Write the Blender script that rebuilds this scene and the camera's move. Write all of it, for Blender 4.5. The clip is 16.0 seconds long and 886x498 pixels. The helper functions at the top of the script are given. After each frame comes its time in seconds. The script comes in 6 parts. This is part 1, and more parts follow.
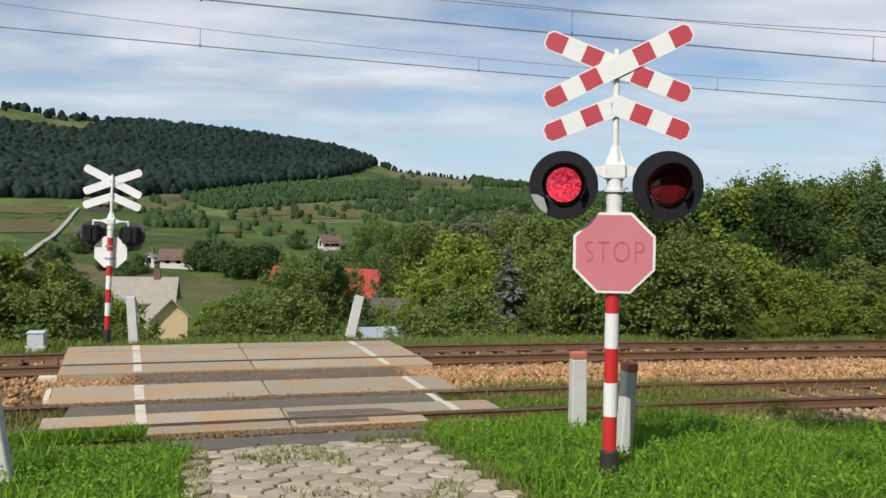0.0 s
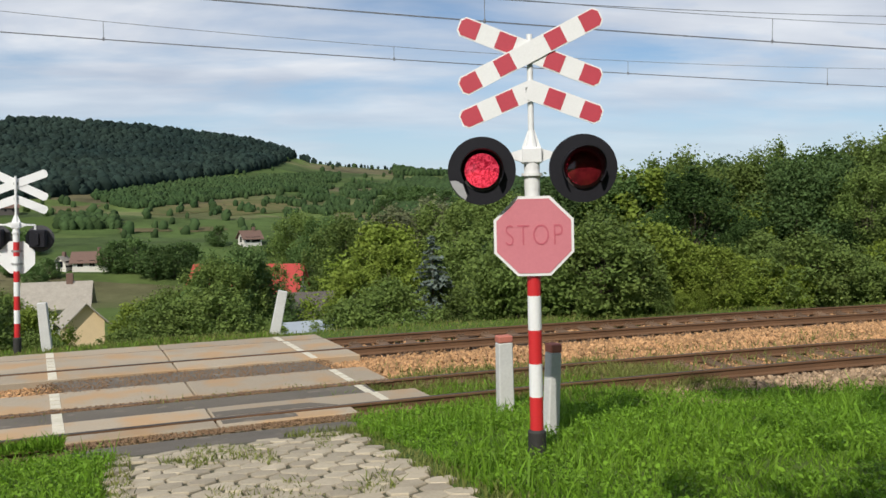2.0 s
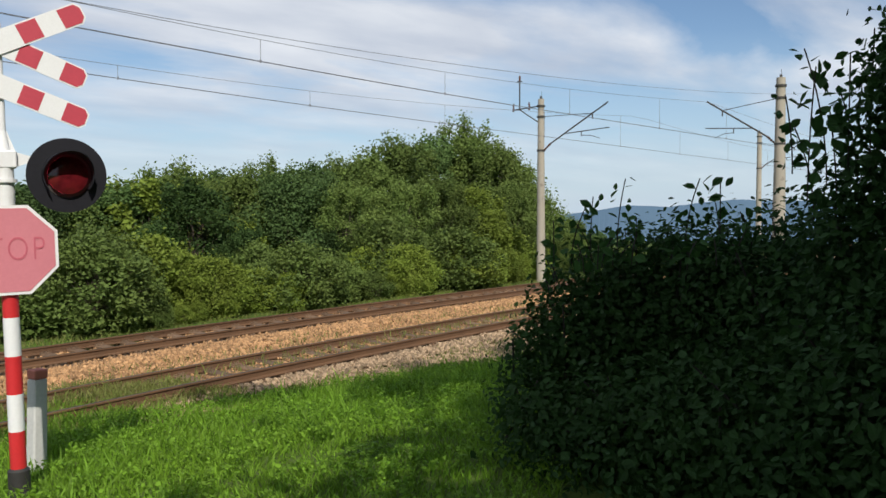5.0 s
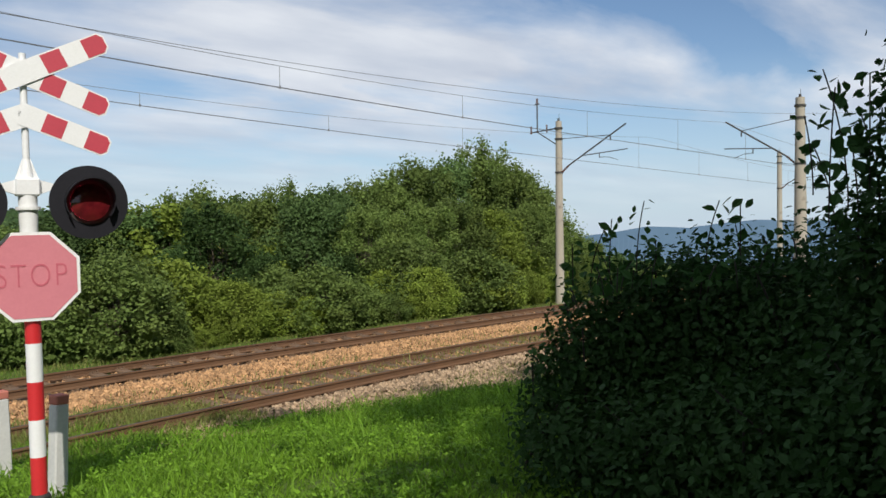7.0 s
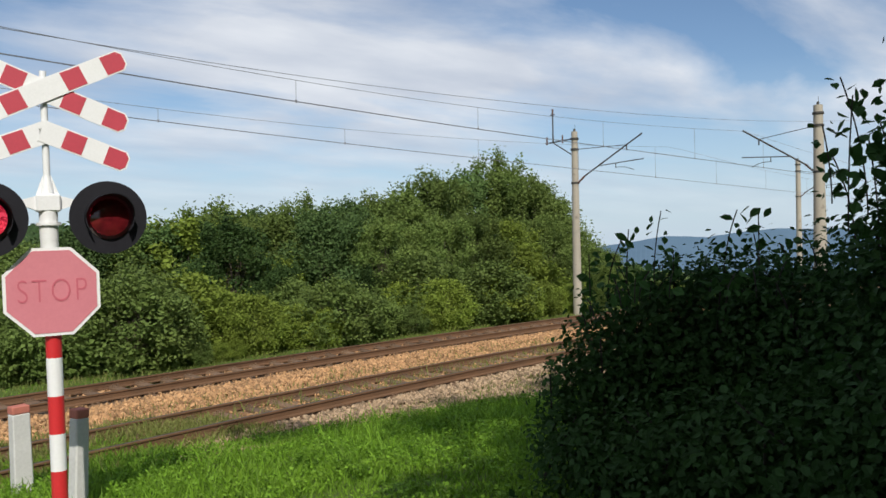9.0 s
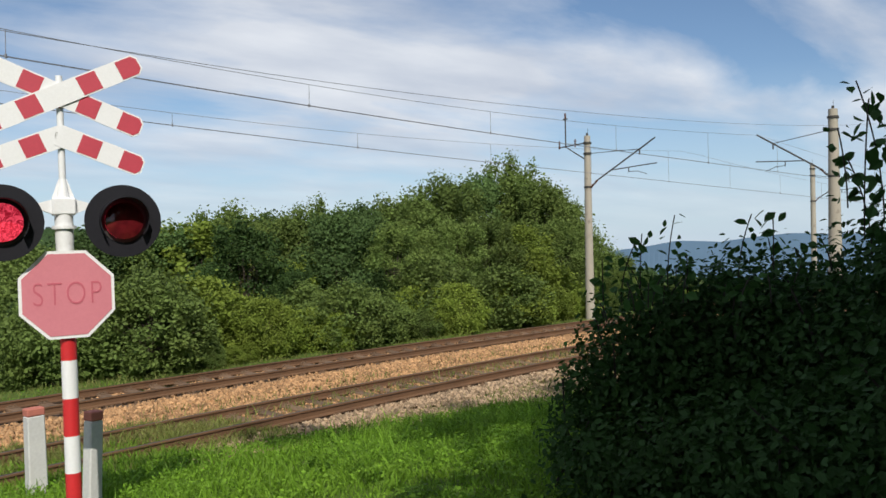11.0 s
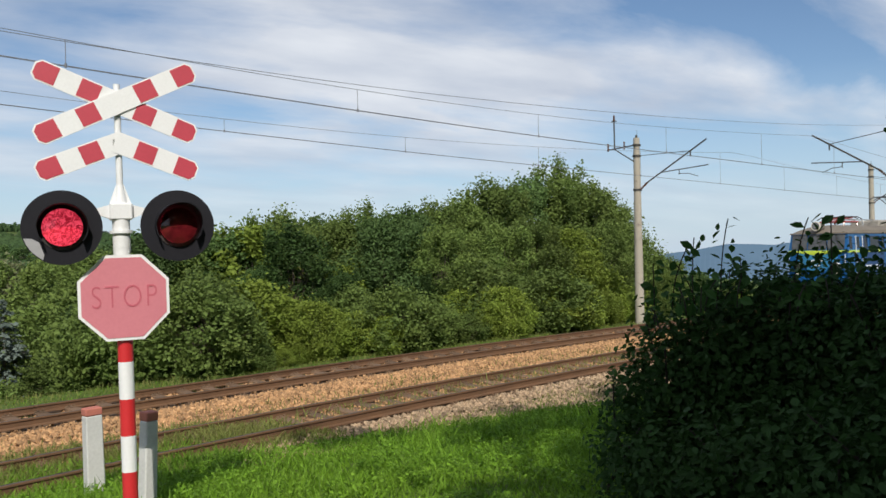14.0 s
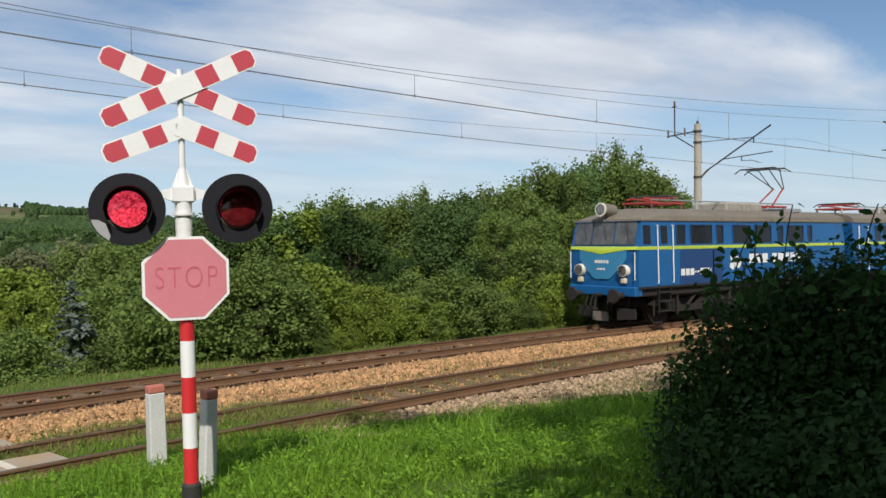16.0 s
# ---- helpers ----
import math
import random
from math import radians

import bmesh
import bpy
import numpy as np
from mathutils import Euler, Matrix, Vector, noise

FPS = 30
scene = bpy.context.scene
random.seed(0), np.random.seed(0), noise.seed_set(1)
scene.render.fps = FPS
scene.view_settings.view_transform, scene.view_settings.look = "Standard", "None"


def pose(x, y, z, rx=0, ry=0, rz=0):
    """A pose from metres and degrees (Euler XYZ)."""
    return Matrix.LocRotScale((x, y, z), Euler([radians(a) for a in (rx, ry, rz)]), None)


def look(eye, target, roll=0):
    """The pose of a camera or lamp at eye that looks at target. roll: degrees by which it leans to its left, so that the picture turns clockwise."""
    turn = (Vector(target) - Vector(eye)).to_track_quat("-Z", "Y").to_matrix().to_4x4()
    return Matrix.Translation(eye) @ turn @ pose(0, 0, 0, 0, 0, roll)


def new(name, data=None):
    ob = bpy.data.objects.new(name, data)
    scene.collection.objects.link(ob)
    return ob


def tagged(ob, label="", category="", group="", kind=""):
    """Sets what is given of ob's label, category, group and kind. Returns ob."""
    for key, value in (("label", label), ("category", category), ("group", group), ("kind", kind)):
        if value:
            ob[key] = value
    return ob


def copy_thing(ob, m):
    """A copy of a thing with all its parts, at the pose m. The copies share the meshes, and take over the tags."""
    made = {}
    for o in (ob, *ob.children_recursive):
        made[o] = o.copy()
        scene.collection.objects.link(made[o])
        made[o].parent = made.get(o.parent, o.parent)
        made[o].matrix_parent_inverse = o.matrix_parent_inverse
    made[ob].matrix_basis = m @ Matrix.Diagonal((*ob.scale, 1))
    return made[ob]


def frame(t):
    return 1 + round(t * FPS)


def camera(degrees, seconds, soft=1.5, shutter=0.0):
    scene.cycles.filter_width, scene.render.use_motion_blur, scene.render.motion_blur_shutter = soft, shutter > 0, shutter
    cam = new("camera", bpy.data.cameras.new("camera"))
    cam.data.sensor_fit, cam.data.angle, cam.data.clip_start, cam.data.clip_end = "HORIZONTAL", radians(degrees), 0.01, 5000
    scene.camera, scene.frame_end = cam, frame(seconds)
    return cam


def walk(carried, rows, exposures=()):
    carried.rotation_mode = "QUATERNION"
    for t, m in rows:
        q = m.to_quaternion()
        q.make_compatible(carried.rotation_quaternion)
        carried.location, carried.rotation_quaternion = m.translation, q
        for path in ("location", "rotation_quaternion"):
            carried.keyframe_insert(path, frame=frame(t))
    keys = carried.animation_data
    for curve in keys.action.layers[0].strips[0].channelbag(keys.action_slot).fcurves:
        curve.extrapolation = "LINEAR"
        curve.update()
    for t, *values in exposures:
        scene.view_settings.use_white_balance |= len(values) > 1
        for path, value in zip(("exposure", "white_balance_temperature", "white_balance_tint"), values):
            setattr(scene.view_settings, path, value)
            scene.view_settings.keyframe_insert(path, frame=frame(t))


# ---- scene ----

cam = camera(57.14, 16.0, soft=1.55)
PATH = [
    (0, pose(-0.024, -0.013, 2.926, 87.31, -1.50, 0.07)),
    (0.5, pose(-0.019, 0.024, 2.921, 87.54, -1.29, -0.55)),
    (1, pose(-0.021, 0.022, 2.919, 87.37, -0.52, 0.07)),
    (1.5, pose(-0.022, 0.016, 2.917, 87.06, 0.18, 0.53)),
    (2, pose(-0.005, -0.005, 2.917, 86.62, 0.60, -5.40)),
    (2.5, pose(0.012, 0.009, 2.924, 86.23, 0.56, -17.95)),
    (3, pose(0.025, -0.005, 2.921, 85.88, 0.84, -28.98)),
    (3.5, pose(0.023, -0.011, 2.914, 86.34, 0.78, -36.51)),
    (4, pose(0.016, -0.003, 2.920, 86.72, 0.46, -41.57)),
    (4.5, pose(0.021, -0.004, 2.921, 87.16, 0.28, -43.72)),
    (5, pose(0.026, -0.005, 2.910, 87.15, 0.28, -39.64)),
    (7.5, pose(0.035, -0.004, 2.921, 89.10, 0.88, -37.89)),
    (8, pose(0.039, -0.006, 2.917, 89.48, 1.11, -37.27)),
    (8.5, pose(0.035, -0.008, 2.923, 89.55, 1.19, -37.25)),
    (11, pose(0.029, -0.005, 2.921, 89.89, 1.09, -36.31)),
    (11.5, pose(0.032, -0.007, 2.921, 89.94, 1.01, -36.14)),
    (12, pose(0.024, -0.006, 2.917, 89.96, 0.85, -35.76)),
    (12.5, pose(0.023, -0.002, 2.926, 89.93, 0.78, -35.23)),
    (13, pose(0.021, 0.001, 2.923, 89.99, 0.85, -34.67)),
    (13.5, pose(0.024, 0.002, 2.924, 89.97, 0.90, -33.83)),
    (14, pose(0.021, 0.002, 2.926, 90.19, 1.12, -32.99)),
    (14.5, pose(0.027, 0.004, 2.921, 90.28, 1.15, -32.20)),
    (15, pose(0.027, 0.001, 2.924, 89.96, 1.18, -31.55)),
    (15.5, pose(0.025, 0.010, 2.916, 89.69, 1.10, -30.30)),
    (16, pose(0.023, 0.008, 2.908, 89.31, 0.56, -29.10)),
]
walk(cam, PATH)

# ---- light ----
SUN_DIR = Vector((-0.314, -0.673, 0.669)).normalized()  # towards the sun
sun_el = math.asin(SUN_DIR.z)
sun_az = math.atan2(SUN_DIR.x, SUN_DIR.y)
sun_data = bpy.data.lights.new("sun", "SUN")
sun_data.energy, sun_data.angle, sun_data.color = 4.2, radians(0.6), (1.0, 0.94, 0.84)
sun_ob = new("sun", sun_data)
sun_ob.matrix_world = look((0, 0, 30), Vector((0, 0, 30)) - SUN_DIR)
scene.view_settings.exposure = 0.0


def make_world():
    w = bpy.data.worlds.new("sky")
    w.use_nodes = True
    nt = w.node_tree
    nt.nodes.clear()
    N = nt.nodes.new
    L = nt.links.new
    out = N("ShaderNodeOutputWorld")
    sky = N("ShaderNodeTexSky")
    sky.sky_type, sky.sun_disc = "NISHITA", False
    sky.sun_elevation, sky.sun_rotation = sun_el, sun_az
    sky.air_density, sky.dust_density, sky.ozone_density = 1.0, 0.0, 4.0
    bg = N("ShaderNodeBackground")
    bg.inputs["Strength"].default_value = 0.096
    tc = N("ShaderNodeTexCoord")
    sep = N("ShaderNodeSeparateXYZ")
    L(tc.outputs["Generated"], sep.inputs[0])

    def math_node(op, a, b=None, clamp=False):
        m = N("ShaderNodeMath")
        m.operation, m.use_clamp = op, clamp
        for k, v in enumerate((a, b)):
            if v is None:
                continue
            if isinstance(v, (int, float)):
                m.inputs[k].default_value = v
            else:
                L(v, m.inputs[k])
        return m.outputs[0]

    # cloud layer seen in perspective: direction divided by its height
    zz = math_node("ADD", math_node("MAXIMUM", sep.outputs[2], 0.0), 0.14)
    px = math_node("DIVIDE", sep.outputs[0], zz)
    py = math_node("DIVIDE", sep.outputs[1], zz)
    comb = N("ShaderNodeCombineXYZ")
    L(px, comb.inputs[0])
    L(py, comb.inputs[1])
    warp = N("ShaderNodeMapping")
    warp.inputs["Rotation"].default_value = (0, 0, radians(20))
    warp.inputs["Scale"].default_value = (0.55, 1.0, 1.0)
    warp.inputs["Location"].default_value = (1.35, 0.4, 0)
    L(comb.outputs[0], warp.inputs[0])
    n1 = N("ShaderNodeTexNoise")
    n1.inputs["Scale"].default_value, n1.inputs["Detail"].default_value = 1.1, 9.0
    n1.inputs["Roughness"].default_value, n1.inputs["Distortion"].default_value = 0.55, 0.35
    L(warp.outputs[0], n1.inputs["Vector"])
    ramp = N("ShaderNodeValToRGB")
    ramp.color_ramp.elements[0].position, ramp.color_ramp.elements[1].position = 0.36, 0.56
    ramp.color_ramp.elements[0].color = (0, 0, 0, 1)
    ramp.color_ramp.elements[1].color = (1, 1, 1, 1)
    east, high = N("ShaderNodeMapRange"), N("ShaderNodeMapRange")
    east.inputs["From Min"].default_value, east.inputs["From Max"].default_value = 0.35, 0.8
    high.inputs["From Min"].default_value, high.inputs["From Max"].default_value = 0.14, 0.32
    high.inputs["To Max"].default_value = 0.17
    L(sep.outputs[0], east.inputs["Value"])
    L(sep.outputs[2], high.inputs["Value"])
    thin = math_node("MULTIPLY", east.outputs[0], high.outputs[0])
    L(math_node("SUBTRACT", n1.outputs["Fac"], thin), ramp.inputs[0])
    n2 = N("ShaderNodeTexNoise")
    n2.inputs["Scale"].default_value, n2.inputs["Detail"].default_value = 2.3, 8.0
    L(warp.outputs[0], n2.inputs["Vector"])
    shade = N("ShaderNodeValToRGB")
    shade.color_ramp.elements[0].position, shade.color_ramp.elements[1].position = 0.33, 0.68
    shade.color_ramp.elements[0].color = (5.5, 6.05, 7.1, 1)
    shade.color_ramp.elements[1].color = (8.5, 8.8, 9.3, 1)
    L(n2.outputs["Fac"], shade.inputs[0])
    # clouds thin out towards the horizon
    fade = N("ShaderNodeMapRange")
    fade.inputs["From Min"].default_value, fade.inputs["From Max"].default_value = 0.015, 0.16
    fade.inputs["To Min"].default_value, fade.inputs["To Max"].default_value = 0.10, 0.92
    L(sep.outputs[2], fade.inputs["Value"])
    cover = math_node("MULTIPLY", ramp.outputs[0], fade.outputs[0], True)
    mix = N("ShaderNodeMix")
    mix.data_type = "RGBA"
    L(cover, mix.inputs["Factor"])
    haze = N("ShaderNodeMix")
    haze.data_type = "RGBA"
    low = N("ShaderNodeMapRange")
    low.inputs["From Min"].default_value, low.inputs["From Max"].default_value = 0.0, 0.2
    low.inputs["To Min"].default_value, low.inputs["To Max"].default_value = 0.85, 0.0
    L(sep.outputs[2], low.inputs["Value"])
    L(low.outputs[0], haze.inputs["Factor"])
    L(sky.outputs[0], haze.inputs["A"])
    haze.inputs["B"].default_value = (4.8, 6.3, 8.0, 1)
    L(haze.outputs["Result"], mix.inputs["A"])
    L(shade.outputs[0], mix.inputs["B"])
    L(mix.outputs["Result"], bg.inputs["Color"])
    L(bg.outputs[0], out.inputs["Surface"])
    scene.world = w


make_world()

# ---- materials ----


def mat(name, base, base2=None, rough=0.7, metal=0.0, grain=20.0, coarse=2.0, spread=0.5, bump=0.0, bump_dist=0.01,
        spec=0.5, per_object=0.0, per_island=0.0, wear=None, wear_at=0.62, trans=0.0):
    """Two-scale procedural surface: base to base2 by coarse and fine noise, optional wear colour in patches."""
    m = bpy.data.materials.new(name)
    m.use_nodes = True
    nt = m.node_tree
    N, L = nt.nodes.new, nt.links.new
    b = nt.nodes["Principled BSDF"]
    out = nt.nodes["Material Output"]
    b.inputs["Roughness"].default_value, b.inputs["Metallic"].default_value = rough, metal
    b.inputs["Specular IOR Level"].default_value = spec
    base2 = base2 or tuple(c * 0.7 for c in base)
    tc = N("ShaderNodeTexCoord")
    fine, big = N("ShaderNodeTexNoise"), N("ShaderNodeTexNoise")
    fine.inputs["Scale"].default_value, fine.inputs["Detail"].default_value = grain, 6.0
    big.inputs["Scale"].default_value, big.inputs["Detail"].default_value = coarse, 4.0
    for x in (fine, big):
        L(tc.outputs["Object"], x.inputs["Vector"])
    add = N("ShaderNodeMath")
    add.operation = "ADD"
    L(fine.outputs["Fac"], add.inputs[0])
    L(big.outputs["Fac"], add.inputs[1])
    rng = N("ShaderNodeMapRange")
    rng.inputs["From Min"].default_value, rng.inputs["From Max"].default_value = 1.0 - spread, 1.0 + spread
    L(add.outputs[0], rng.inputs["Value"])
    mix = N("ShaderNodeMix")
    mix.data_type = "RGBA"
    mix.inputs["A"].default_value, mix.inputs["B"].default_value = (*base, 1), (*base2, 1)
    L(rng.outputs[0], mix.inputs["Factor"])
    col = mix.outputs["Result"]
    if wear:
        wn = N("ShaderNodeTexNoise")
        wn.inputs["Scale"].default_value, wn.inputs["Detail"].default_value = coarse * 2.7, 8.0
        L(tc.outputs["Object"], wn.inputs["Vector"])
        wr = N("ShaderNodeMapRange")
        wr.inputs["From Min"].default_value, wr.inputs["From Max"].default_value = wear_at, wear_at + 0.16
        L(wn.outputs["Fac"], wr.inputs["Value"])
        wm = N("ShaderNodeMix")
        wm.data_type = "RGBA"
        L(wr.outputs[0], wm.inputs["Factor"])
        L(col, wm.inputs["A"])
        wm.inputs["B"].default_value = (*wear, 1)
        col = wm.outputs["Result"]
    for amount, node, sock in ((per_object, "ShaderNodeObjectInfo", "Random"), (per_island, "ShaderNodeNewGeometry", "Random Per Island")):
        if amount:
            r = N(node)
            mr = N("ShaderNodeMapRange")
            mr.inputs["To Min"].default_value, mr.inputs["To Max"].default_value = 1 - amount, 1 + amount
            L(r.outputs[sock], mr.inputs["Value"])
            hsv = N("ShaderNodeHueSaturation")
            L(mr.outputs[0], hsv.inputs["Value"])
            L(col, hsv.inputs["Color"])
            col = hsv.outputs[0]
    L(col, b.inputs["Base Color"])
    if bump:
        bp = N("ShaderNodeBump")
        bp.inputs["Strength"].default_value, bp.inputs["Distance"].default_value = bump, bump_dist
        L(fine.outputs["Fac"], bp.inputs["Height"])
        L(bp.outputs[0], b.inputs["Normal"])
    if trans:
        t = N("ShaderNodeBsdfTranslucent")
        L(col, t.inputs["Color"])
        ms = N("ShaderNodeMixShader")
        ms.inputs[0].default_value = trans
        L(b.outputs[0], ms.inputs[1])
        L(t.outputs[0], ms.inputs[2])
        L(ms.outputs[0], out.inputs["Surface"])
    return m


def glow(name, base, emit, strength, grain=26.0):
    m = mat(name, base, rough=0.15, grain=grain)
    b = m.node_tree.nodes["Principled BSDF"]
    nt = m.node_tree
    v = nt.nodes.new("ShaderNodeTexNoise")
    v.inputs["Scale"].default_value, v.inputs["Distortion"].default_value, v.inputs["Detail"].default_value = 24.0, 2.2, 3.0
    tc = nt.nodes.new("ShaderNodeTexCoord")
    nt.links.new(tc.outputs["Object"], v.inputs["Vector"])
    r = nt.nodes.new("ShaderNodeValToRGB")
    r.color_ramp.elements[0].position, r.color_ramp.elements[1].position = 0.40, 0.62
    r.color_ramp.elements[0].color = (emit[0] * 0.3, emit[1] * 0.1, emit[2] * 0.16, 1)
    r.color_ramp.elements[1].color = (*emit, 1)
    nt.links.new(v.outputs["Fac"], r.inputs[0])
    nt.links.new(r.outputs[0], b.inputs["Emission Color"])
    b.inputs["Emission Strength"].default_value = strength
    return m


M = {}
M["white"] = mat("white_paint", (0.82, 0.83, 0.84), (0.72, 0.73, 0.73), 0.45, grain=60, coarse=3, bump=0.1, wear=(0.5, 0.47, 0.4), wear_at=0.72)
M["red"] = mat("red_paint", (0.62, 0.03, 0.035), (0.5, 0.025, 0.03), 0.4, grain=60, coarse=3)
M["board_red"] = mat("faded_red_film", (0.52, 0.06, 0.09), (0.44, 0.05, 0.075), 0.45, grain=50, coarse=4)
# faded sign film, paled further to paint in the veiling glare
M["stop_red"] = mat("faded_glare_red", (0.63, 0.225, 0.265), (0.56, 0.19, 0.23), 0.35, grain=40, coarse=3)
M["stop_letter"] = mat("faded_glare_letter", (0.53, 0.125, 0.165), (0.48, 0.11, 0.15), 0.4)
M["black"] = mat("black_paint", (0.010, 0.010, 0.014), (0.016, 0.016, 0.021), 0.6, grain=40, spec=0.2)
M["disc_back"] = mat("weathered_disc_back", (0.075, 0.075, 0.08), (0.05, 0.05, 0.055), 0.65, grain=20)
M["rim_patch"] = mat("pale_metal", (0.5, 0.5, 0.52), (0.4, 0.4, 0.42), 0.45, 0.5, grain=20)
M["tar"] = mat("tar_black", (0.02, 0.02, 0.02), (0.04, 0.037, 0.033), 0.7, grain=30, bump=0.3)
M["lens_dark"] = mat("unlit_red_glass", (0.075, 0.006, 0.009), (0.13, 0.01, 0.014), 0.12, grain=25, coarse=14, spread=0.25)
M["lens_lit"] = glow("lit_red_lens", (0.4, 0.015, 0.025), (1.0, 0.08, 0.14), 0.9)
M["steel"] = mat("galvanised", (0.45, 0.46, 0.46), (0.33, 0.33, 0.33), 0.5, 0.6, grain=30)
M["rust"] = mat("rusty_rail", (0.2, 0.105, 0.052), (0.115, 0.064, 0.036), 0.75, 0.2, grain=40, coarse=2, bump=0.3)
M["railtop"] = mat("worn_rail_head", (0.085, 0.066, 0.05), (0.06, 0.046, 0.036), 0.5, 0.5, grain=40, coarse=2)
M["sleeper"] = mat("tarred_sleeper", (0.2, 0.122, 0.07), (0.11, 0.07, 0.043), 0.85, grain=25, coarse=3, bump=0.5, per_object=0.25)
M["ballast"] = mat("ballast_stone", (0.48, 0.28, 0.13), (0.26, 0.145, 0.07), 0.85, grain=18, coarse=1.2, per_island=0.45)
M["ballast_grey"] = mat("grey_stone", (0.40, 0.29, 0.185), (0.24, 0.165, 0.1), 0.85, grain=18, coarse=1.2, per_island=0.5)
M["bed"] = mat("track_bed", (0.27, 0.165, 0.09), (0.14, 0.09, 0.055), 0.95, grain=30, coarse=1.5, bump=0.8, bump_dist=0.03)
M["slab"] = mat("concrete_slab", (0.40, 0.34, 0.255), (0.29, 0.235, 0.168), 0.85, grain=35, coarse=0.45, bump=0.25, per_object=0.14, wear=(0.4, 0.265, 0.145), wear_at=0.47)
M["asphalt"] = mat("old_asphalt", (0.155, 0.135, 0.108), (0.095, 0.083, 0.068), 0.9, grain=60, coarse=1.5, bump=0.5, wear=(0.23, 0.195, 0.15), wear_at=0.6)
M["paver"] = mat("worn_paver", (0.45, 0.39, 0.29), (0.31, 0.265, 0.19), 0.9, grain=40, coarse=3, bump=0.5, per_object=0.22)
M["joint"] = mat("joint_soil", (0.10, 0.095, 0.05), (0.06, 0.055, 0.032), 0.95, grain=20, coarse=3, bump=0.6)
M["line"] = mat("road_paint", (0.72, 0.68, 0.56), (0.5, 0.46, 0.36), 0.7, grain=50, coarse=4)
M["post_white"] = mat("whitewashed_concrete", (0.62, 0.62, 0.6), (0.46, 0.46, 0.45), 0.8, grain=30, coarse=2.5, bump=0.3, wear=(0.3, 0.28, 0.24), wear_at=0.66)
M["post_top"] = mat("faded_brick_red", (0.5, 0.16, 0.11), (0.38, 0.13, 0.1), 0.8, grain=30)
M["mast"] = mat("mast_concrete", (0.42, 0.38, 0.31), (0.32, 0.29, 0.24), 0.9, grain=25, coarse=1.5, bump=0.3, wear=(0.2, 0.17, 0.14), wear_at=0.62)
M["ironwork"] = mat("dark_ironwork", (0.09, 0.085, 0.08), (0.06, 0.055, 0.05), 0.6, 0.5)
M["wire"] = mat("overhead_wire", (0.24, 0.25, 0.27), (0.2, 0.21, 0.23), 0.6, 0.4)
M["insul"] = mat("brown_porcelain", (0.14, 0.06, 0.035), (0.1, 0.045, 0.03), 0.25)
M["grass"] = mat("grass_blade", (0.118, 0.25, 0.018), (0.185, 0.32, 0.028), 0.6, grain=3, coarse=0.5, per_island=0.4, trans=0.35, spec=0.25)
M["drygrass"] = mat("dry_grass_blade", (0.24, 0.23, 0.08), (0.13, 0.19, 0.035), 0.65, grain=3, coarse=0.7, per_island=0.35, trans=0.3, spec=0.2)
M["bark"] = mat("bark", (0.11, 0.085, 0.06), (0.06, 0.048, 0.036), 0.95, grain=18, coarse=3, bump=0.8)


def leaf(name, c1, c2, trans=0.3):
    return mat(name, c1, c2, 0.6, grain=0.8, coarse=0.25, per_island=0.2, per_object=0.26, trans=trans, spec=0.15)


M["leaf_a"] = leaf("leaf_mid_green", (0.112, 0.18, 0.045), (0.156, 0.202, 0.05))
M["leaf_b"] = leaf("leaf_yellow_green", (0.165, 0.24, 0.036), (0.21, 0.255, 0.046))
M["leaf_c"] = leaf("leaf_dark_green", (0.08, 0.145, 0.046), (0.108, 0.168, 0.05))
# darker leaf green: the belt's lower shade is put into the colour
M["leaf_d"] = leaf("leaf_shade_green", (0.04, 0.08, 0.022), (0.055, 0.095, 0.025))
M["leaf_g"] = leaf("leaf_grey_green", (0.2, 0.215, 0.11), (0.16, 0.18, 0.09))
M["needle"] = leaf("blue_spruce_needle", (0.19, 0.235, 0.205), (0.135, 0.18, 0.15), 0.15)
M["hazel"] = leaf("hazel_leaf", (0.028, 0.075, 0.018), (0.042, 0.094, 0.022), 0.32)
# dark wood greens with a slight bluish distance haze mixed in
M["wood_far"] = mat("far_wood", (0.015, 0.027, 0.024), (0.023, 0.037, 0.029), 0.8, grain=0.02, coarse=0.006, spread=0.2, per_island=0.4, spec=0.05)
M["scrub_far"] = mat("far_scrub", (0.03, 0.058, 0.022), (0.05, 0.08, 0.03), 0.8, grain=0.05, coarse=0.01, spread=0.3, per_island=0.3, spec=0.05)
M["field_tan"] = mat("stubble", (0.145, 0.115, 0.066), (0.09, 0.092, 0.042), 0.95, grain=0.25, coarse=0.03, spread=0.35, spec=0.05)
M["field_green"] = mat("mown_meadow", (0.078, 0.118, 0.032), (0.055, 0.085, 0.025), 0.95, grain=0.2, coarse=0.03, spread=0.4, spec=0.05)
M["field_rough"] = mat("rough_grazing", (0.15, 0.13, 0.065), (0.08, 0.1, 0.036), 0.95, grain=0.12, coarse=0.03, spread=0.25, spec=0.05)
M["lane_pale"] = mat("pale_gravel_lane", (0.42, 0.4, 0.36), (0.33, 0.31, 0.27), 0.9, grain=1.0, coarse=0.1)
M["twig"] = mat("dark_twig", (0.028, 0.023, 0.016), (0.02, 0.016, 0.012), 0.9)
# the air's blue haze is painted into the ridge's base colour
M["haze_hill"] = mat("hazed_far_hill", (0.105, 0.165, 0.235), (0.09, 0.15, 0.215), 1.0, grain=0.01, coarse=0.002, spec=0.0)
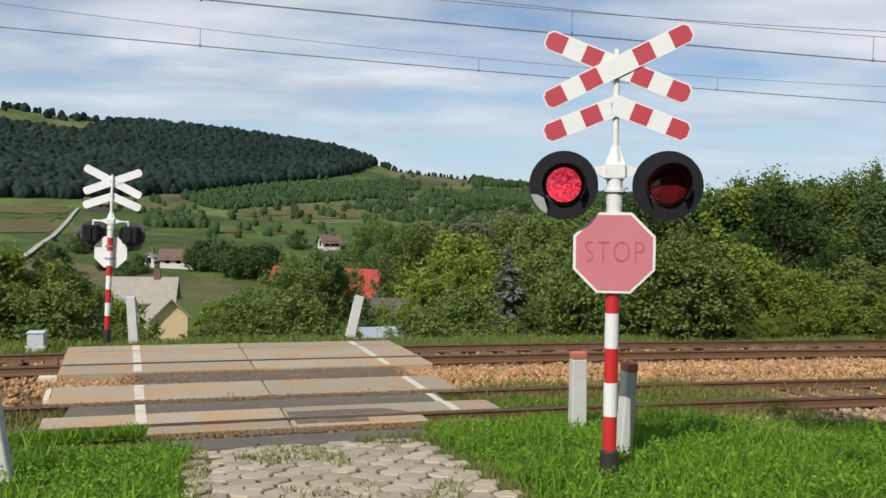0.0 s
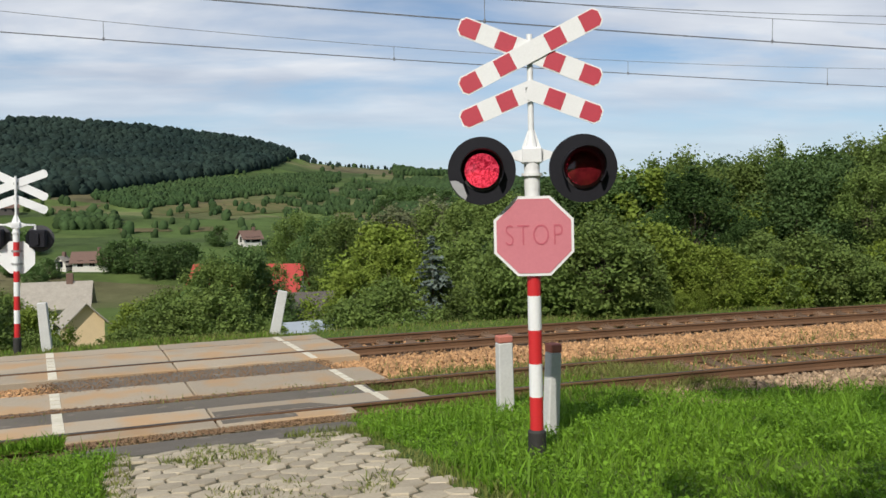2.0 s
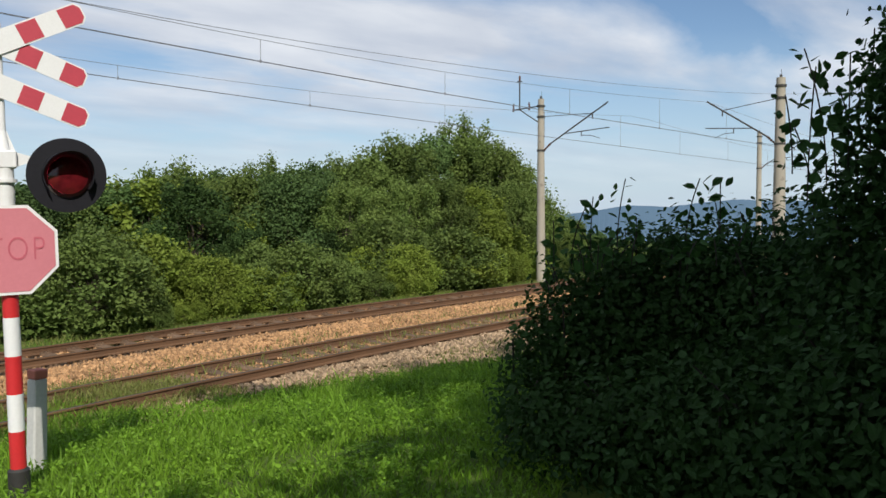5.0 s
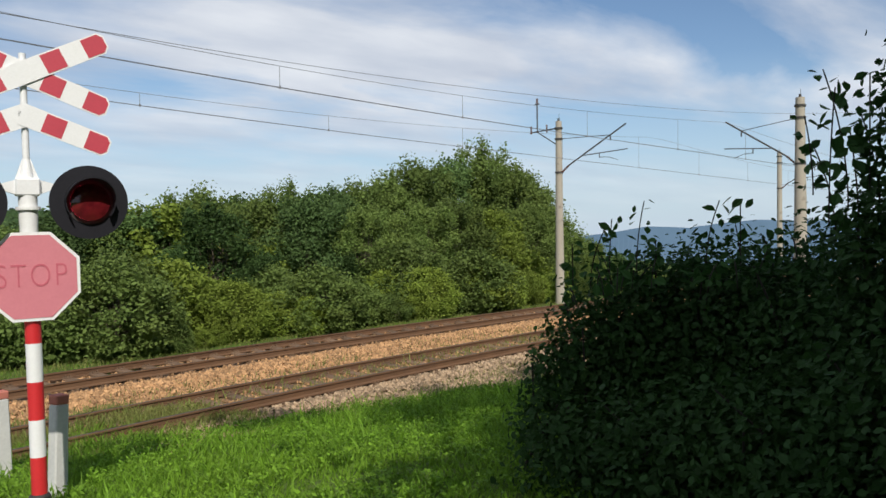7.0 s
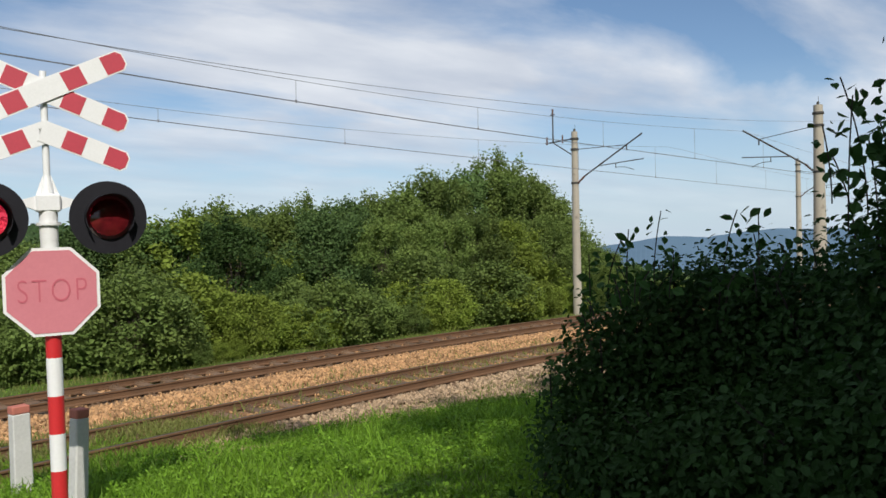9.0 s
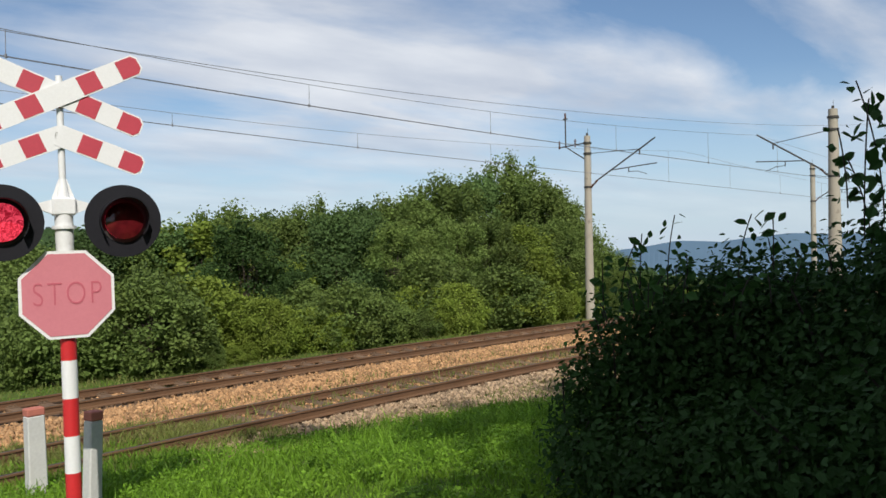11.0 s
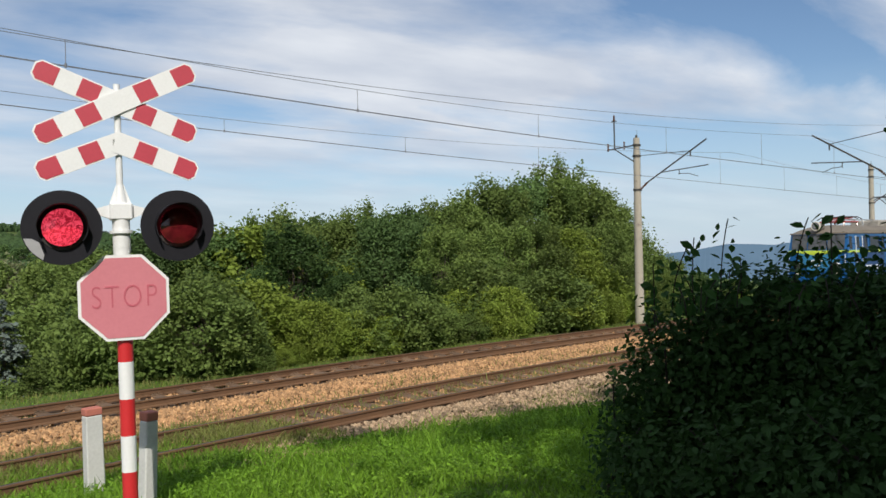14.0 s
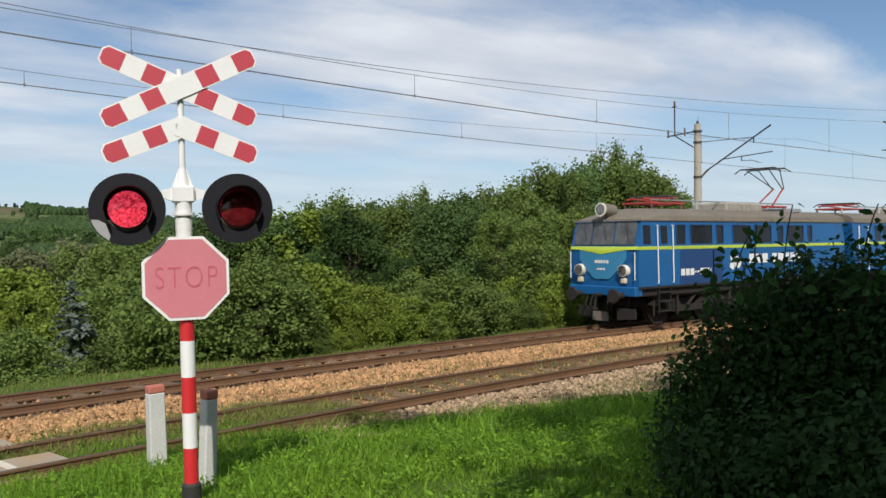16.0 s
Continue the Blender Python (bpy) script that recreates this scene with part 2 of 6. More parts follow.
M["blue"] = mat("loco_blue", (0.007, 0.105, 0.30), (0.006, 0.085, 0.25), 0.4, grain=12, coarse=1.0, wear=(0.015, 0.07, 0.17), wear_at=0.62)
M["darkblue"] = mat("loco_dark_blue", (0.01, 0.045, 0.16), (0.012, 0.05, 0.15), 0.4, grain=12)
M["lightblue"] = mat("loco_light_blue", (0.045, 0.24, 0.42), (0.04, 0.2, 0.38), 0.4, grain=12)
M["lime"] = mat("loco_lime", (0.52, 0.66, 0.06), (0.45, 0.58, 0.06), 0.4, grain=12)
M["roof"] = mat("dusty_grey_roof", (0.2, 0.175, 0.14), (0.12, 0.1, 0.08), 0.75, grain=8, coarse=0.8, wear=(0.1, 0.085, 0.07), wear_at=0.6)
M["roof_box"] = mat("pale_roof_box", (0.36, 0.34, 0.3), (0.24, 0.22, 0.19), 0.7, grain=10, coarse=2.0, wear=(0.16, 0.14, 0.12), wear_at=0.6)
M["under"] = mat("greasy_underframe", (0.011, 0.0095, 0.0085), (0.022, 0.017, 0.014), 0.85, grain=20, bump=0.4)
M["pan_red"] = mat("red_pantograph", (0.42, 0.05, 0.04), (0.3, 0.04, 0.035), 0.5, grain=20)
M["logo"] = mat("white_lettering", (0.75, 0.76, 0.76), (0.66, 0.67, 0.68), 0.45)
M["glass"] = mat("dark_window_glass", (0.008, 0.01, 0.013), (0.014, 0.016, 0.02), 0.12, spec=0.2)
M["lampglass"] = mat("headlamp_glass", (0.22, 0.22, 0.21), (0.06, 0.06, 0.06), 0.08, 0.3, grain=9, spread=0.2)
M["rim"] = mat("pale_lamp_rim", (0.76, 0.72, 0.62), (0.6, 0.56, 0.48), 0.45)
M["marker"] = mat("cream_marker_glass", (0.66, 0.58, 0.42), (0.55, 0.47, 0.33), 0.3)
M["screen"] = mat("windscreen_glass", (0.055, 0.06, 0.065), (0.11, 0.115, 0.115), 0.1, spec=0.5, grain=4, coarse=2.5, spread=0.25)
M["plaster"] = mat("cream_plaster", (0.74, 0.56, 0.34), (0.64, 0.48, 0.29), 0.9, grain=10)
M["whitewall"] = mat("white_plaster", (0.68, 0.66, 0.6), (0.56, 0.54, 0.5), 0.9, grain=10)
M["roof_red"] = mat("red_sheet_roof", (0.42, 0.045, 0.035), (0.33, 0.04, 0.03), 0.5, grain=6)
M["roof_grey"] = mat("weathered_roof", (0.38, 0.345, 0.29), (0.26, 0.235, 0.2), 0.8, grain=6)
M["roof_brown"] = mat("brown_roof", (0.17, 0.1, 0.075), (0.12, 0.075, 0.06), 0.8, grain=6)
M["roof_dark"] = mat("dark_roof", (0.11, 0.095, 0.085), (0.08, 0.07, 0.065), 0.8, grain=6)
M["sheet"] = mat("pale_sheet_metal", (0.5, 0.55, 0.6), (0.42, 0.47, 0.52), 0.4, 0.3)
M["cabinet"] = mat("grey_cabinet_paint", (0.55, 0.6, 0.63), (0.46, 0.5, 0.53), 0.5, grain=30)

# ---- building helpers ----


def obj(name, bm, material, parent=None, label="", smooth=False):
    me = bpy.data.meshes.new(name)
    bm.normal_update()
    bm.to_mesh(me)
    bm.free()
    if smooth:
        for p in me.polygons:
            p.use_smooth = True
        me.set_sharp_from_angle(angle=radians(38))
    me.materials.append(M[material] if isinstance(material, str) else material)
    o = new(name, me)
    if parent:
        o.parent = parent
    if label:
        o["label"] = label
    return o


def part(name, bm, material, parent, label="", smooth=False):
    return obj(name, bm, material, parent, label, smooth)


def raw(name, verts, faces, material, parent=None, label=""):
    me = bpy.data.meshes.new(name)
    me.from_pydata(verts, [], faces)
    me.materials.append(M[material] if isinstance(material, str) else material)
    o = new(name, me)
    if parent:
        o.parent = parent
    if label:
        o["label"] = label
    return o


def empty(name, m, label, category, group="", kind=""):
    o = new(name)
    o.empty_display_size = 0.2
    o.matrix_world = m
    return tagged(o, label, category, group, kind)


def box(bm, x0, x1, y0, y1, z0, z1, bevel=0.0, m=None):
    r = bmesh.ops.create_cube(bm, size=1.0)
    vs = r["verts"]
    bmesh.ops.scale(bm, vec=(x1 - x0, y1 - y0, z1 - z0), verts=vs)
    bmesh.ops.translate(bm, vec=((x0 + x1) / 2, (y0 + y1) / 2, (z0 + z1) / 2), verts=vs)
    if bevel:
        es = list({e for v in vs for e in v.link_edges})
        rb = bmesh.ops.bevel(bm, geom=es, offset=bevel, segments=1, affect="EDGES")
        vs = list({v for f in rb["faces"] for v in f.verts} | {v for v in vs if v.is_valid})
    if m:
        bmesh.ops.transform(bm, matrix=m, verts=vs)
    return vs


def rod(bm, a, b, r0, r1=None, n=10):
    a, b = Vector(a), Vector(b)
    d = b - a
    q = d.to_track_quat("Z", "Y").to_matrix().to_4x4()
    m = Matrix.Translation((a + b) / 2) @ q
    return bmesh.ops.create_cone(bm, cap_ends=True, segments=n, radius1=r0, radius2=r0 if r1 is None else r1, depth=d.length, matrix=m)["verts"]


def prism(bm, pts, y0, y1, m=None):
    """A flat plate: outline pts in x, z, from y0 to y1."""
    a = [bm.verts.new((x, y0, z)) for x, z in pts]
    b = [bm.verts.new((x, y1, z)) for x, z in pts]
    k = len(pts)
    bm.faces.new(a)
    bm.faces.new(b[::-1])
    for i in range(k):
        bm.faces.new((a[i], b[i], b[(i + 1) % k], a[(i + 1) % k]))
    bmesh.ops.recalc_face_normals(bm, faces=bm.faces[:])
    if m:
        bmesh.ops.transform(bm, matrix=m, verts=a + b)
    return a + b


def BM():
    return bmesh.new()


# ---- the lie of the land ----
TA = radians(16.887)
UX, UY, CURV = math.cos(TA), math.sin(TA), -0.0034
U_LO, U_HI = -22.0, 22.0
FF, FN, NF, NN = 17.155, 15.65, 12.715, 11.21
FAR_MID, NEAR_MID = 16.40, 11.963


def bend(u):
    c = np.clip(u, U_LO, U_HI)
    return CURV * c * c + 2 * CURV * c * (u - c)


def slope(u):
    return 2 * CURV * min(max(u, U_LO), U_HI)


def tp(u, v, z=0.0):
    """A place u along the line, v across it from the road side."""
    w = v + bend(u)
    return Vector((u * UX - w * UY, u * UY + w * UX, z))


def heading(u):
    return TA + math.atan(slope(u))


def uv_of(x, y):
    u = x * UX + y * UY
    return u, -x * UY + y * UX - bend(u)


PROFILE_V = [-60, -8, 0, 3, 6.5, 8.6, 10.2, 10.8, 18.0, 19.5, 21, 24, 32, 50, 100, 190, 260]
PROFILE_Z = [2.4, 1.5, 1.3, 1.06, 0.58, 0.3, 0.0, -0.24, -0.24, -0.25, -0.5, -1.7, -4.6, -8.2, -11.5, -15.0, -17.0]
EL_R = [200, 300, 420, 560, 900, 1300, 2600, 5000]
CREST_AZ = [-180, -60, -40, -28.8, -22, -18.7, -15, -11.3, -7.4, -5, -3.6, -1.1, 2.1, 5.3, 14, 25, 40, 60, 90, 180]
CREST_EL = [3, 5.5, 6.0, 5.7, 5.0, 4.95, 4.75, 4.35, 3.85, 3.15, 2.7, 2.45, 2.2, 1.95, 1.2, 0.0, -3.2, -3.4, 0.5, 3]


def ground_z(x, y):
    u, v = uv_of(x, y)
    # the bank draws back from the line further along
    z = np.interp(np.where(v < 10.8, np.minimum(v + 0.3 * np.clip(u - 6.2, 0, 7), 10.8), v), PROFILE_V, PROFILE_Z)
    r = np.hypot(x, y)
    az = np.degrees(np.arctan2(x, y))
    crest = np.interp(az, CREST_AZ, CREST_EL)
    els = np.array([np.full_like(r, -4.6), -3.4 + 0 * r, np.where(crest < 0, crest - 0.5, -1.6 + 0.12 * crest), np.where(crest < 0, crest - 0.2, -0.4 + 0.3 * crest), crest, np.where(crest < -0.6, crest, crest * 0.9 + 0.1), np.where(crest < -0.6, crest * 0.9, crest * 0.5), np.where(crest < -0.6, -2.4, -0.3 + 0 * r)])
    el = np.zeros_like(r)
    for k in range(len(EL_R) - 1):
        f = np.clip((r - EL_R[k]) / (EL_R[k + 1] - EL_R[k]), 0, 1)
        inside = (r >= EL_R[k]) & (r <= EL_R[k + 1])
        el = np.where(inside, els[k] + (els[k + 1] - els[k]) * f, el)
    el = np.where(r > EL_R[-1], els[-1], el)
    zf = 2.9 + r * np.tan(np.radians(el))
    w = np.clip((r - 150) / 90, 0, 1) * np.clip((v - 40) / 60, 0, 1)
    return z * (1 - w) + zf * w


def gz(x, y):
    return float(ground_z(np.array([float(x)]), np.array([float(y)]))[0])

# ---- ground ----


def ground_material():
    m = mat("ground_cover", (0.07, 0.118, 0.022), (0.09, 0.122, 0.03), 0.95, grain=6, coarse=0.6, spread=0.4, bump=0.6, bump_dist=0.05, spec=0.1)
    nt = m.node_tree
    N, L = nt.nodes.new, nt.links.new
    b = nt.nodes["Principled BSDF"]
    near_col = b.inputs["Base Color"].links[0].from_socket
    tc = N("ShaderNodeTexCoord")
    ln = N("ShaderNodeVectorMath")
    ln.operation = "LENGTH"
    L(tc.outputs["Object"], ln.inputs[0])
    far = N("ShaderNodeMapRange")
    far.inputs["From Min"].default_value, far.inputs["From Max"].default_value = 90, 170
    L(ln.outputs["Value"], far.inputs["Value"])
    mp = N("ShaderNodeMapping")
    mp.inputs["Rotation"].default_value = (0, 0, radians(-24))
    mp.inputs["Scale"].default_value = (0.006, 0.021, 0.006)
    L(tc.outputs["Object"], mp.inputs[0])
    wob = N("ShaderNodeTexNoise")
    wob.inputs["Scale"].default_value, wob.inputs["Detail"].default_value = 1.7, 4
    L(mp.outputs[0], wob.inputs["Vector"])
    addv = N("ShaderNodeVectorMath")
    addv.operation = "MULTIPLY_ADD"
    L(wob.outputs["Color"], addv.inputs[0])
    addv.inputs[1].default_value = (0.5, 0.5, 0)
    L(mp.outputs[0], addv.inputs[2])
    vor = N("ShaderNodeTexVoronoi")
    vor.inputs["Scale"].default_value = 1.0
    L(addv.outputs[0], vor.inputs["Vector"])
    sep = N("ShaderNodeSeparateColor")
    L(vor.outputs["Color"], sep.inputs[0])
    ramp = N("ShaderNodeValToRGB")
    ramp.color_ramp.interpolation = "CONSTANT"
    cols = [(0.0, (0.062, 0.095, 0.028)), (0.22, (0.085, 0.12, 0.036)), (0.42, (0.105, 0.115, 0.05)), (0.56, (0.055, 0.082, 0.028)), (0.72, (0.115, 0.105, 0.058)), (0.86, (0.075, 0.11, 0.033))]
    el = ramp.color_ramp.elements
    el[0].position, el[0].color = 0.0, (*cols[0][1], 1)
    el[1].position, el[1].color = cols[1][0], (*cols[1][1], 1)
    for p, c in cols[2:]:
        e = el.new(p)
        e.color = (*c, 1)
    L(sep.outputs[0], ramp.inputs[0])
    mot = N("ShaderNodeTexNoise")
    mot.inputs["Scale"].default_value, mot.inputs["Detail"].default_value, mot.inputs["Roughness"].default_value = 0.03, 12, 0.72
    L(tc.outputs["Object"], mot.inputs["Vector"])
    mr = N("ShaderNodeMapRange")
    mr.inputs["From Min"].default_value, mr.inputs["From Max"].default_value = 0.33, 0.67
    mr.inputs["To Min"].default_value, mr.inputs["To Max"].default_value = 0.5, 1.6
    L(mot.outputs["Fac"], mr.inputs["Value"])
    hsv = N("ShaderNodeHueSaturation")
    L(mr.outputs[0], hsv.inputs["Value"])
    L(ramp.outputs[0], hsv.inputs["Color"])
    mix = N("ShaderNodeMix")
    mix.data_type = "RGBA"
    L(far.outputs[0], mix.inputs["Factor"])
    L(near_col, mix.inputs["A"])
    L(hsv.outputs[0], mix.inputs["B"])
    L(mix.outputs["Result"], b.inputs["Base Color"])
    return m


def build_ground():
    rings = list(np.arange(0.0, 32, 0.4)) + list(32 * 1.042 ** np.arange(0, 125))
    seg = 288
    ang = np.linspace(0, 2 * np.pi, seg, endpoint=False)
    R, A = np.meshgrid(np.array(rings[1:]), ang, indexing="ij")
    X, Y = R * np.sin(A), R * np.cos(A)
    Z = ground_z(X, Y)
    rs = np.random.RandomState(5)
    Z = Z + rs.uniform(-0.012, 0.012, Z.shape) * (R < 40)
    V = np.stack([X.ravel(), Y.ravel(), Z.ravel()], 1)
    n = len(rings) - 1
    faces = []
    for i in range(n - 1):
        a = i * seg
        for j in range(seg):
            k = (j + 1) % seg
            faces.append((a + j, a + seg + j, a + seg + k, a + k))
    c = len(V)
    V = np.vstack([V, [[0, 0, gz(0, 0)]]])
    faces += [(c, j, (j + 1) % seg) for j in range(seg)]
    o = raw("ground", V, faces, ground_material())
    for p in o.data.polygons:
        p.use_smooth = True
    tagged(o, "grassy bank falling to the railway, valley fields beyond", "ground", kind="structure")


build_ground()


def strip_mesh(name, u0, u1, du, profile, material, z_extra=0.0, smooth=False):
    """A long body along the line with cross-section profile [(v, z)], closed."""
    us = np.arange(u0, u1 + 1e-6, du)
    k = len(profile)
    V, F = [], []
    for u in us:
        for v, z in profile:
            V.append(tp(u, v, z + z_extra))
    for i in range(len(us) - 1):
        for j in range(k):
            a, b = i * k + j, i * k + (j + 1) % k
            F.append((a, b, b + k, a + k))
    F.append(tuple(range(k))[::-1])
    F.append(tuple((len(us) - 1) * k + j for j in range(k)))
    return raw(name, V, F, material)


# ---- railway ----


def build_rail(v, top):
    h = top
    prof = [(v - 0.07, h - 0.165), (v + 0.07, h - 0.165), (v + 0.07, h - 0.15), (v + 0.012, h - 0.125), (v + 0.012, h - 0.045), (v + 0.036, h - 0.032), (v + 0.036, h - 0.006), (v + 0.028, h),
            (v - 0.028, h), (v - 0.036, h - 0.006), (v - 0.036, h - 0.032), (v - 0.012, h - 0.045), (v - 0.012, h - 0.125), (v - 0.07, h - 0.15)]
    rail = strip_mesh("rail", -60, 180, 1.5, prof, "rust")
    tagged(rail, "rusty steel rail on wooden sleepers", "rail", "rails of the two tracks", "structure")
    rail.data.materials.append(M["railtop"])
    for p in rail.data.polygons:
        if p.normal.z > 0.8 and p.center.z > h - 0.01:
            p.material_index = 1


RAIL_TOP = {FF: -0.02, FN: 0.02, NF: -0.02, NN: 0.02}
for v_, h_ in RAIL_TOP.items():
    build_rail(v_, h_)


def build_bed():
    prof = [(9.9, -0.5), (10.35, -0.16), (11.0, -0.135), (13.7, -0.15), (14.2, -0.1), (14.8, -0.11), (17.6, -0.17), (18.6, -0.55)]
    us = np.arange(-60, 180.1, 1.0)
    V, F = [], []
    rs = np.random.RandomState(3)
    k = len(prof)
    for u in us:
        for v, z in prof:
            V.append(tp(u, v, z - 0.075 + rs.uniform(-0.015, 0.015)))
    for i in range(len(us) - 1):
        for j in range(k - 1):
            a = i * k + j
            F.append((a, a + k, a + k + 1, a + 1))
    o = raw("track_bed", V, F, "bed")
    tagged(o, "brown gravel bed under the two tracks", "track bed", kind="structure")


build_bed()


def sleeper_mesh():
    bm = BM()
    box(bm, -0.12, 0.12, -1.3, 1.3, -0.17, 0.0, 0.015)
    for y in (-0.75, 0.75):
        box(bm, -0.09, 0.09, y - 0.17, y + 0.17, 0.0, 0.018, 0.004)
        for s in (-0.11, 0.11):
            for q in (-0.05, 0.05):
                box(bm, q - 0.02, q + 0.02, y + s - 0.02, y + s + 0.02, 0.018, 0.055)
    me = bpy.data.meshes.new("sleeper")
    bm.to_mesh(me)
    bm.free()
    me.materials.append(M["sleeper"])
    return me


def build_sleepers():
    me = sleeper_mesh()
    rs = random.Random(4)
    for mid, nm in ((FAR_MID, "far"), (NEAR_MID, "near")):
        track = empty("sleeper_row", Matrix(), "weathered wooden sleepers under a track", "sleepers", kind="structure")
        u = -20.0
        while u < 58:
            if not (-2.3 < u < 4.3):
                o = new("sleeper", me)
                o.parent = track
                o.matrix_basis = Matrix.Translation(tp(u, mid, -0.168 + rs.uniform(-0.01, 0.006))) @ pose(0, 0, 0, math.degrees(math.atan(0.04 / 1.5)), 0, math.degrees(heading(u)) + rs.uniform(-1, 1))
            u += 0.62


def stones(name, n, region, size, material, seed, label, z_fn):
    """Loose stones, each a squashed, turned octahedron-like lump."""
    rs = np.random.RandomState(seed)
    base = np.array([(1, 0, 0), (-1, 0, 0), (0, 1, 0), (0, -1, 0), (0, 0, 1), (0, 0, -1)], float)
    fc = np.array([(0, 2, 4), (2, 1, 4), (1, 3, 4), (3, 0, 4), (2, 0, 5), (1, 2, 5), (3, 1, 5), (0, 3, 5)])
    u = rs.uniform(region[0], region[1], n)
    v = rs.uniform(region[2], region[3], n)
    s = rs.uniform(size[0], size[1], n)
    w = v + bend(u)
    C = np.stack([u * UX - w * UY, u * UY + w * UX, z_fn(u, v, rs) + s * 0.2], 1)
    P = base[None] * (s[:, None] * rs.uniform(0.6, 1.2, (n, 3)))[:, None, :]
    P += rs.uniform(-0.22, 0.22, P.shape) * s[:, None, None]
    a = rs.uniform(0, 2 * np.pi, n)
    b = rs.uniform(-0.7, 0.7, n)
    ca, sa, cb, sb = np.cos(a), np.sin(a), np.cos(b), np.sin(b)
    R = np.zeros((n, 3, 3))
    R[:, 0, 0], R[:, 0, 1], R[:, 1, 0], R[:, 1, 1], R[:, 2, 2] = ca, -sa, sa, ca, 1
    T = np.zeros((n, 3, 3))
    T[:, 0, 0], T[:, 1, 1], T[:, 1, 2], T[:, 2, 1], T[:, 2, 2] = 1, cb, -sb, sb, cb
    P = np.einsum("nij,njk,nlk->nli", R, T, P) + C[:, None]
    F = (fc[None] + 6 * np.arange(n)[:, None, None]).reshape(-1, 3)
    o = raw(name, P.reshape(-1, 3), F.tolist(), material)
    tagged(o, label, "gravel", kind="stuff")
    return o


# ---- level crossing ----


def deck_left(v):
    return -2.16 - 0.085 * (v - 14)


def deck_joint(v):
    return 1.06 - 0.055 * (v - 14)


def slab_block(name, left, right, v0, v1, top, material, parent, thick=0.2, seed=0):
    """A slab across the road between two edges given as functions of v, its edges a little chipped."""
    rs = random.Random(seed)
    bm = BM()
    n = 7
    pts = [(left(v0) + (right(v0) - left(v0)) * i / n, v0 + rs.uniform(-0.012, 0.012)) for i in range(n + 1)]
    pts += [(right(v1) + (left(v1) - right(v1)) * i / n, v1 + rs.uniform(-0.012, 0.012)) for i in range(n + 1)]
    a = [bm.verts.new(tp(u, v, top)) for u, v in pts]
    b = [bm.verts.new(tp(u, v, top - thick)) for u, v in pts]
    bm.faces.new(a)
    bm.faces.new(b[::-1])
    k = len(pts)
    for i in range(k):
        bm.faces.new((a[i], b[i], b[(i + 1) % k], a[(i + 1) % k]))
    bmesh.ops.recalc_face_normals(bm, faces=bm.faces[:])
    es = [e for e in bm.edges if all(v.co.z > top - 0.01 for v in e.verts)]
    bmesh.ops.bevel(bm, geom=es, offset=0.012, segments=1, affect="EDGES")
    return part(name, bm, material, parent)


crossing = empty("crossing_deck", Matrix(), "worn concrete slabs of a level crossing between the rails", "crossing", kind="structure")
# v from, v to, top, left end at its middle (None: the deck's edge), right end
SLABS = ((17.24, 17.86, -0.028, None, 4.19), (15.74, 17.07, -0.004, None, 4.25), (14.86, 15.56, 0.012, None, 4.30), (12.80, 13.92, -0.018, None, 4.15),
         (11.29, 11.89, 0.002, None, 4.35), (10.80, 11.13, 0.008, -0.6, 3.1))
for k_, (v0_, v1_, top_, l_, r_) in enumerate(SLABS):
    left_ = deck_left if l_ is None else (lambda v, l=l_: l)
    slab_block("slab", left_, lambda v: deck_joint(v) - 0.014, v0_, v1_, top_, "slab", crossing, seed=k_)
    slab_block("slab", lambda v: deck_joint(v) + 0.014, lambda v, r=r_, w=(v0_ + v1_) / 2: r - 0.07 * (v - w), v0_, v1_, top_, "slab", crossing, seed=k_ + 20)
# asphalt between the two tracks, beside the nearest rails, and patches over the slabs
slab_block("asphalt_patch", lambda v: -0.85 - 0.3 * (v - 14.4), lambda v: 3.5 - 0.2 * (v - 14.4), 13.95, 14.83, -0.03, "asphalt", crossing, seed=41)
slab_block("asphalt_patch", lambda v: -1.75, lambda v: 3.75, 11.92, 12.60, -0.03, "asphalt", crossing, seed=42)
slab_block("asphalt_patch", lambda v: deck_joint(v) + 0.03, lambda v: 3.0 - 1.2 * (v - 11.3), 11.32, 11.62, 0.007, "asphalt", crossing, 0.03, 43)
slab_block("asphalt_patch", lambda v: deck_joint(v) + 0.06, lambda v: 2.3, 10.9, 11.1, 0.013, "asphalt", crossing, 0.03, 44)
# worn kerb blocks at the deck's edge
for v0_, v1_, w_ in ((14.9, 15.04, 0.3), (13.2, 13.95, 0.1)):
    slab_block("kerb_block", lambda v, w=w_: deck_left(v) - w, lambda v: deck_left(v) - 0.01, v0_, v1_, -0.035, "line", crossing, 0.18, 45)


def paint(u0, v0, u1, v1, wid, z, parent):
    bm = BM()
    n = 4
    for i in range(n):
        a = i / n + (0.02 if i else 0)
        b = (i + 1) / n - 0.02
        q = []
        for f, s in ((a, -1), (a, 1), (b, 1), (b, -1)):
            q.append(bm.verts.new(tp(u0 + (u1 - u0) * f + s * wid / 2, v0 + (v1 - v0) * f, z)))
        r = bm.faces.new(q)
        ex = bmesh.ops.extrude_face_region(bm, geom=[r])
        bmesh.ops.translate(bm, vec=(0, 0, -0.006), verts=[g for g in ex["geom"] if isinstance(g, bmesh.types.BMVert)])
    bmesh.ops.recalc_face_normals(bm, faces=bm.faces[:])
    return part("edge_line", bm, "line", parent)


def mark_u(v, side):
    return (-0.70 - (v - 11.41) * 0.078) if side == 0 else (3.66 - (v - 11.56) * 0.062)


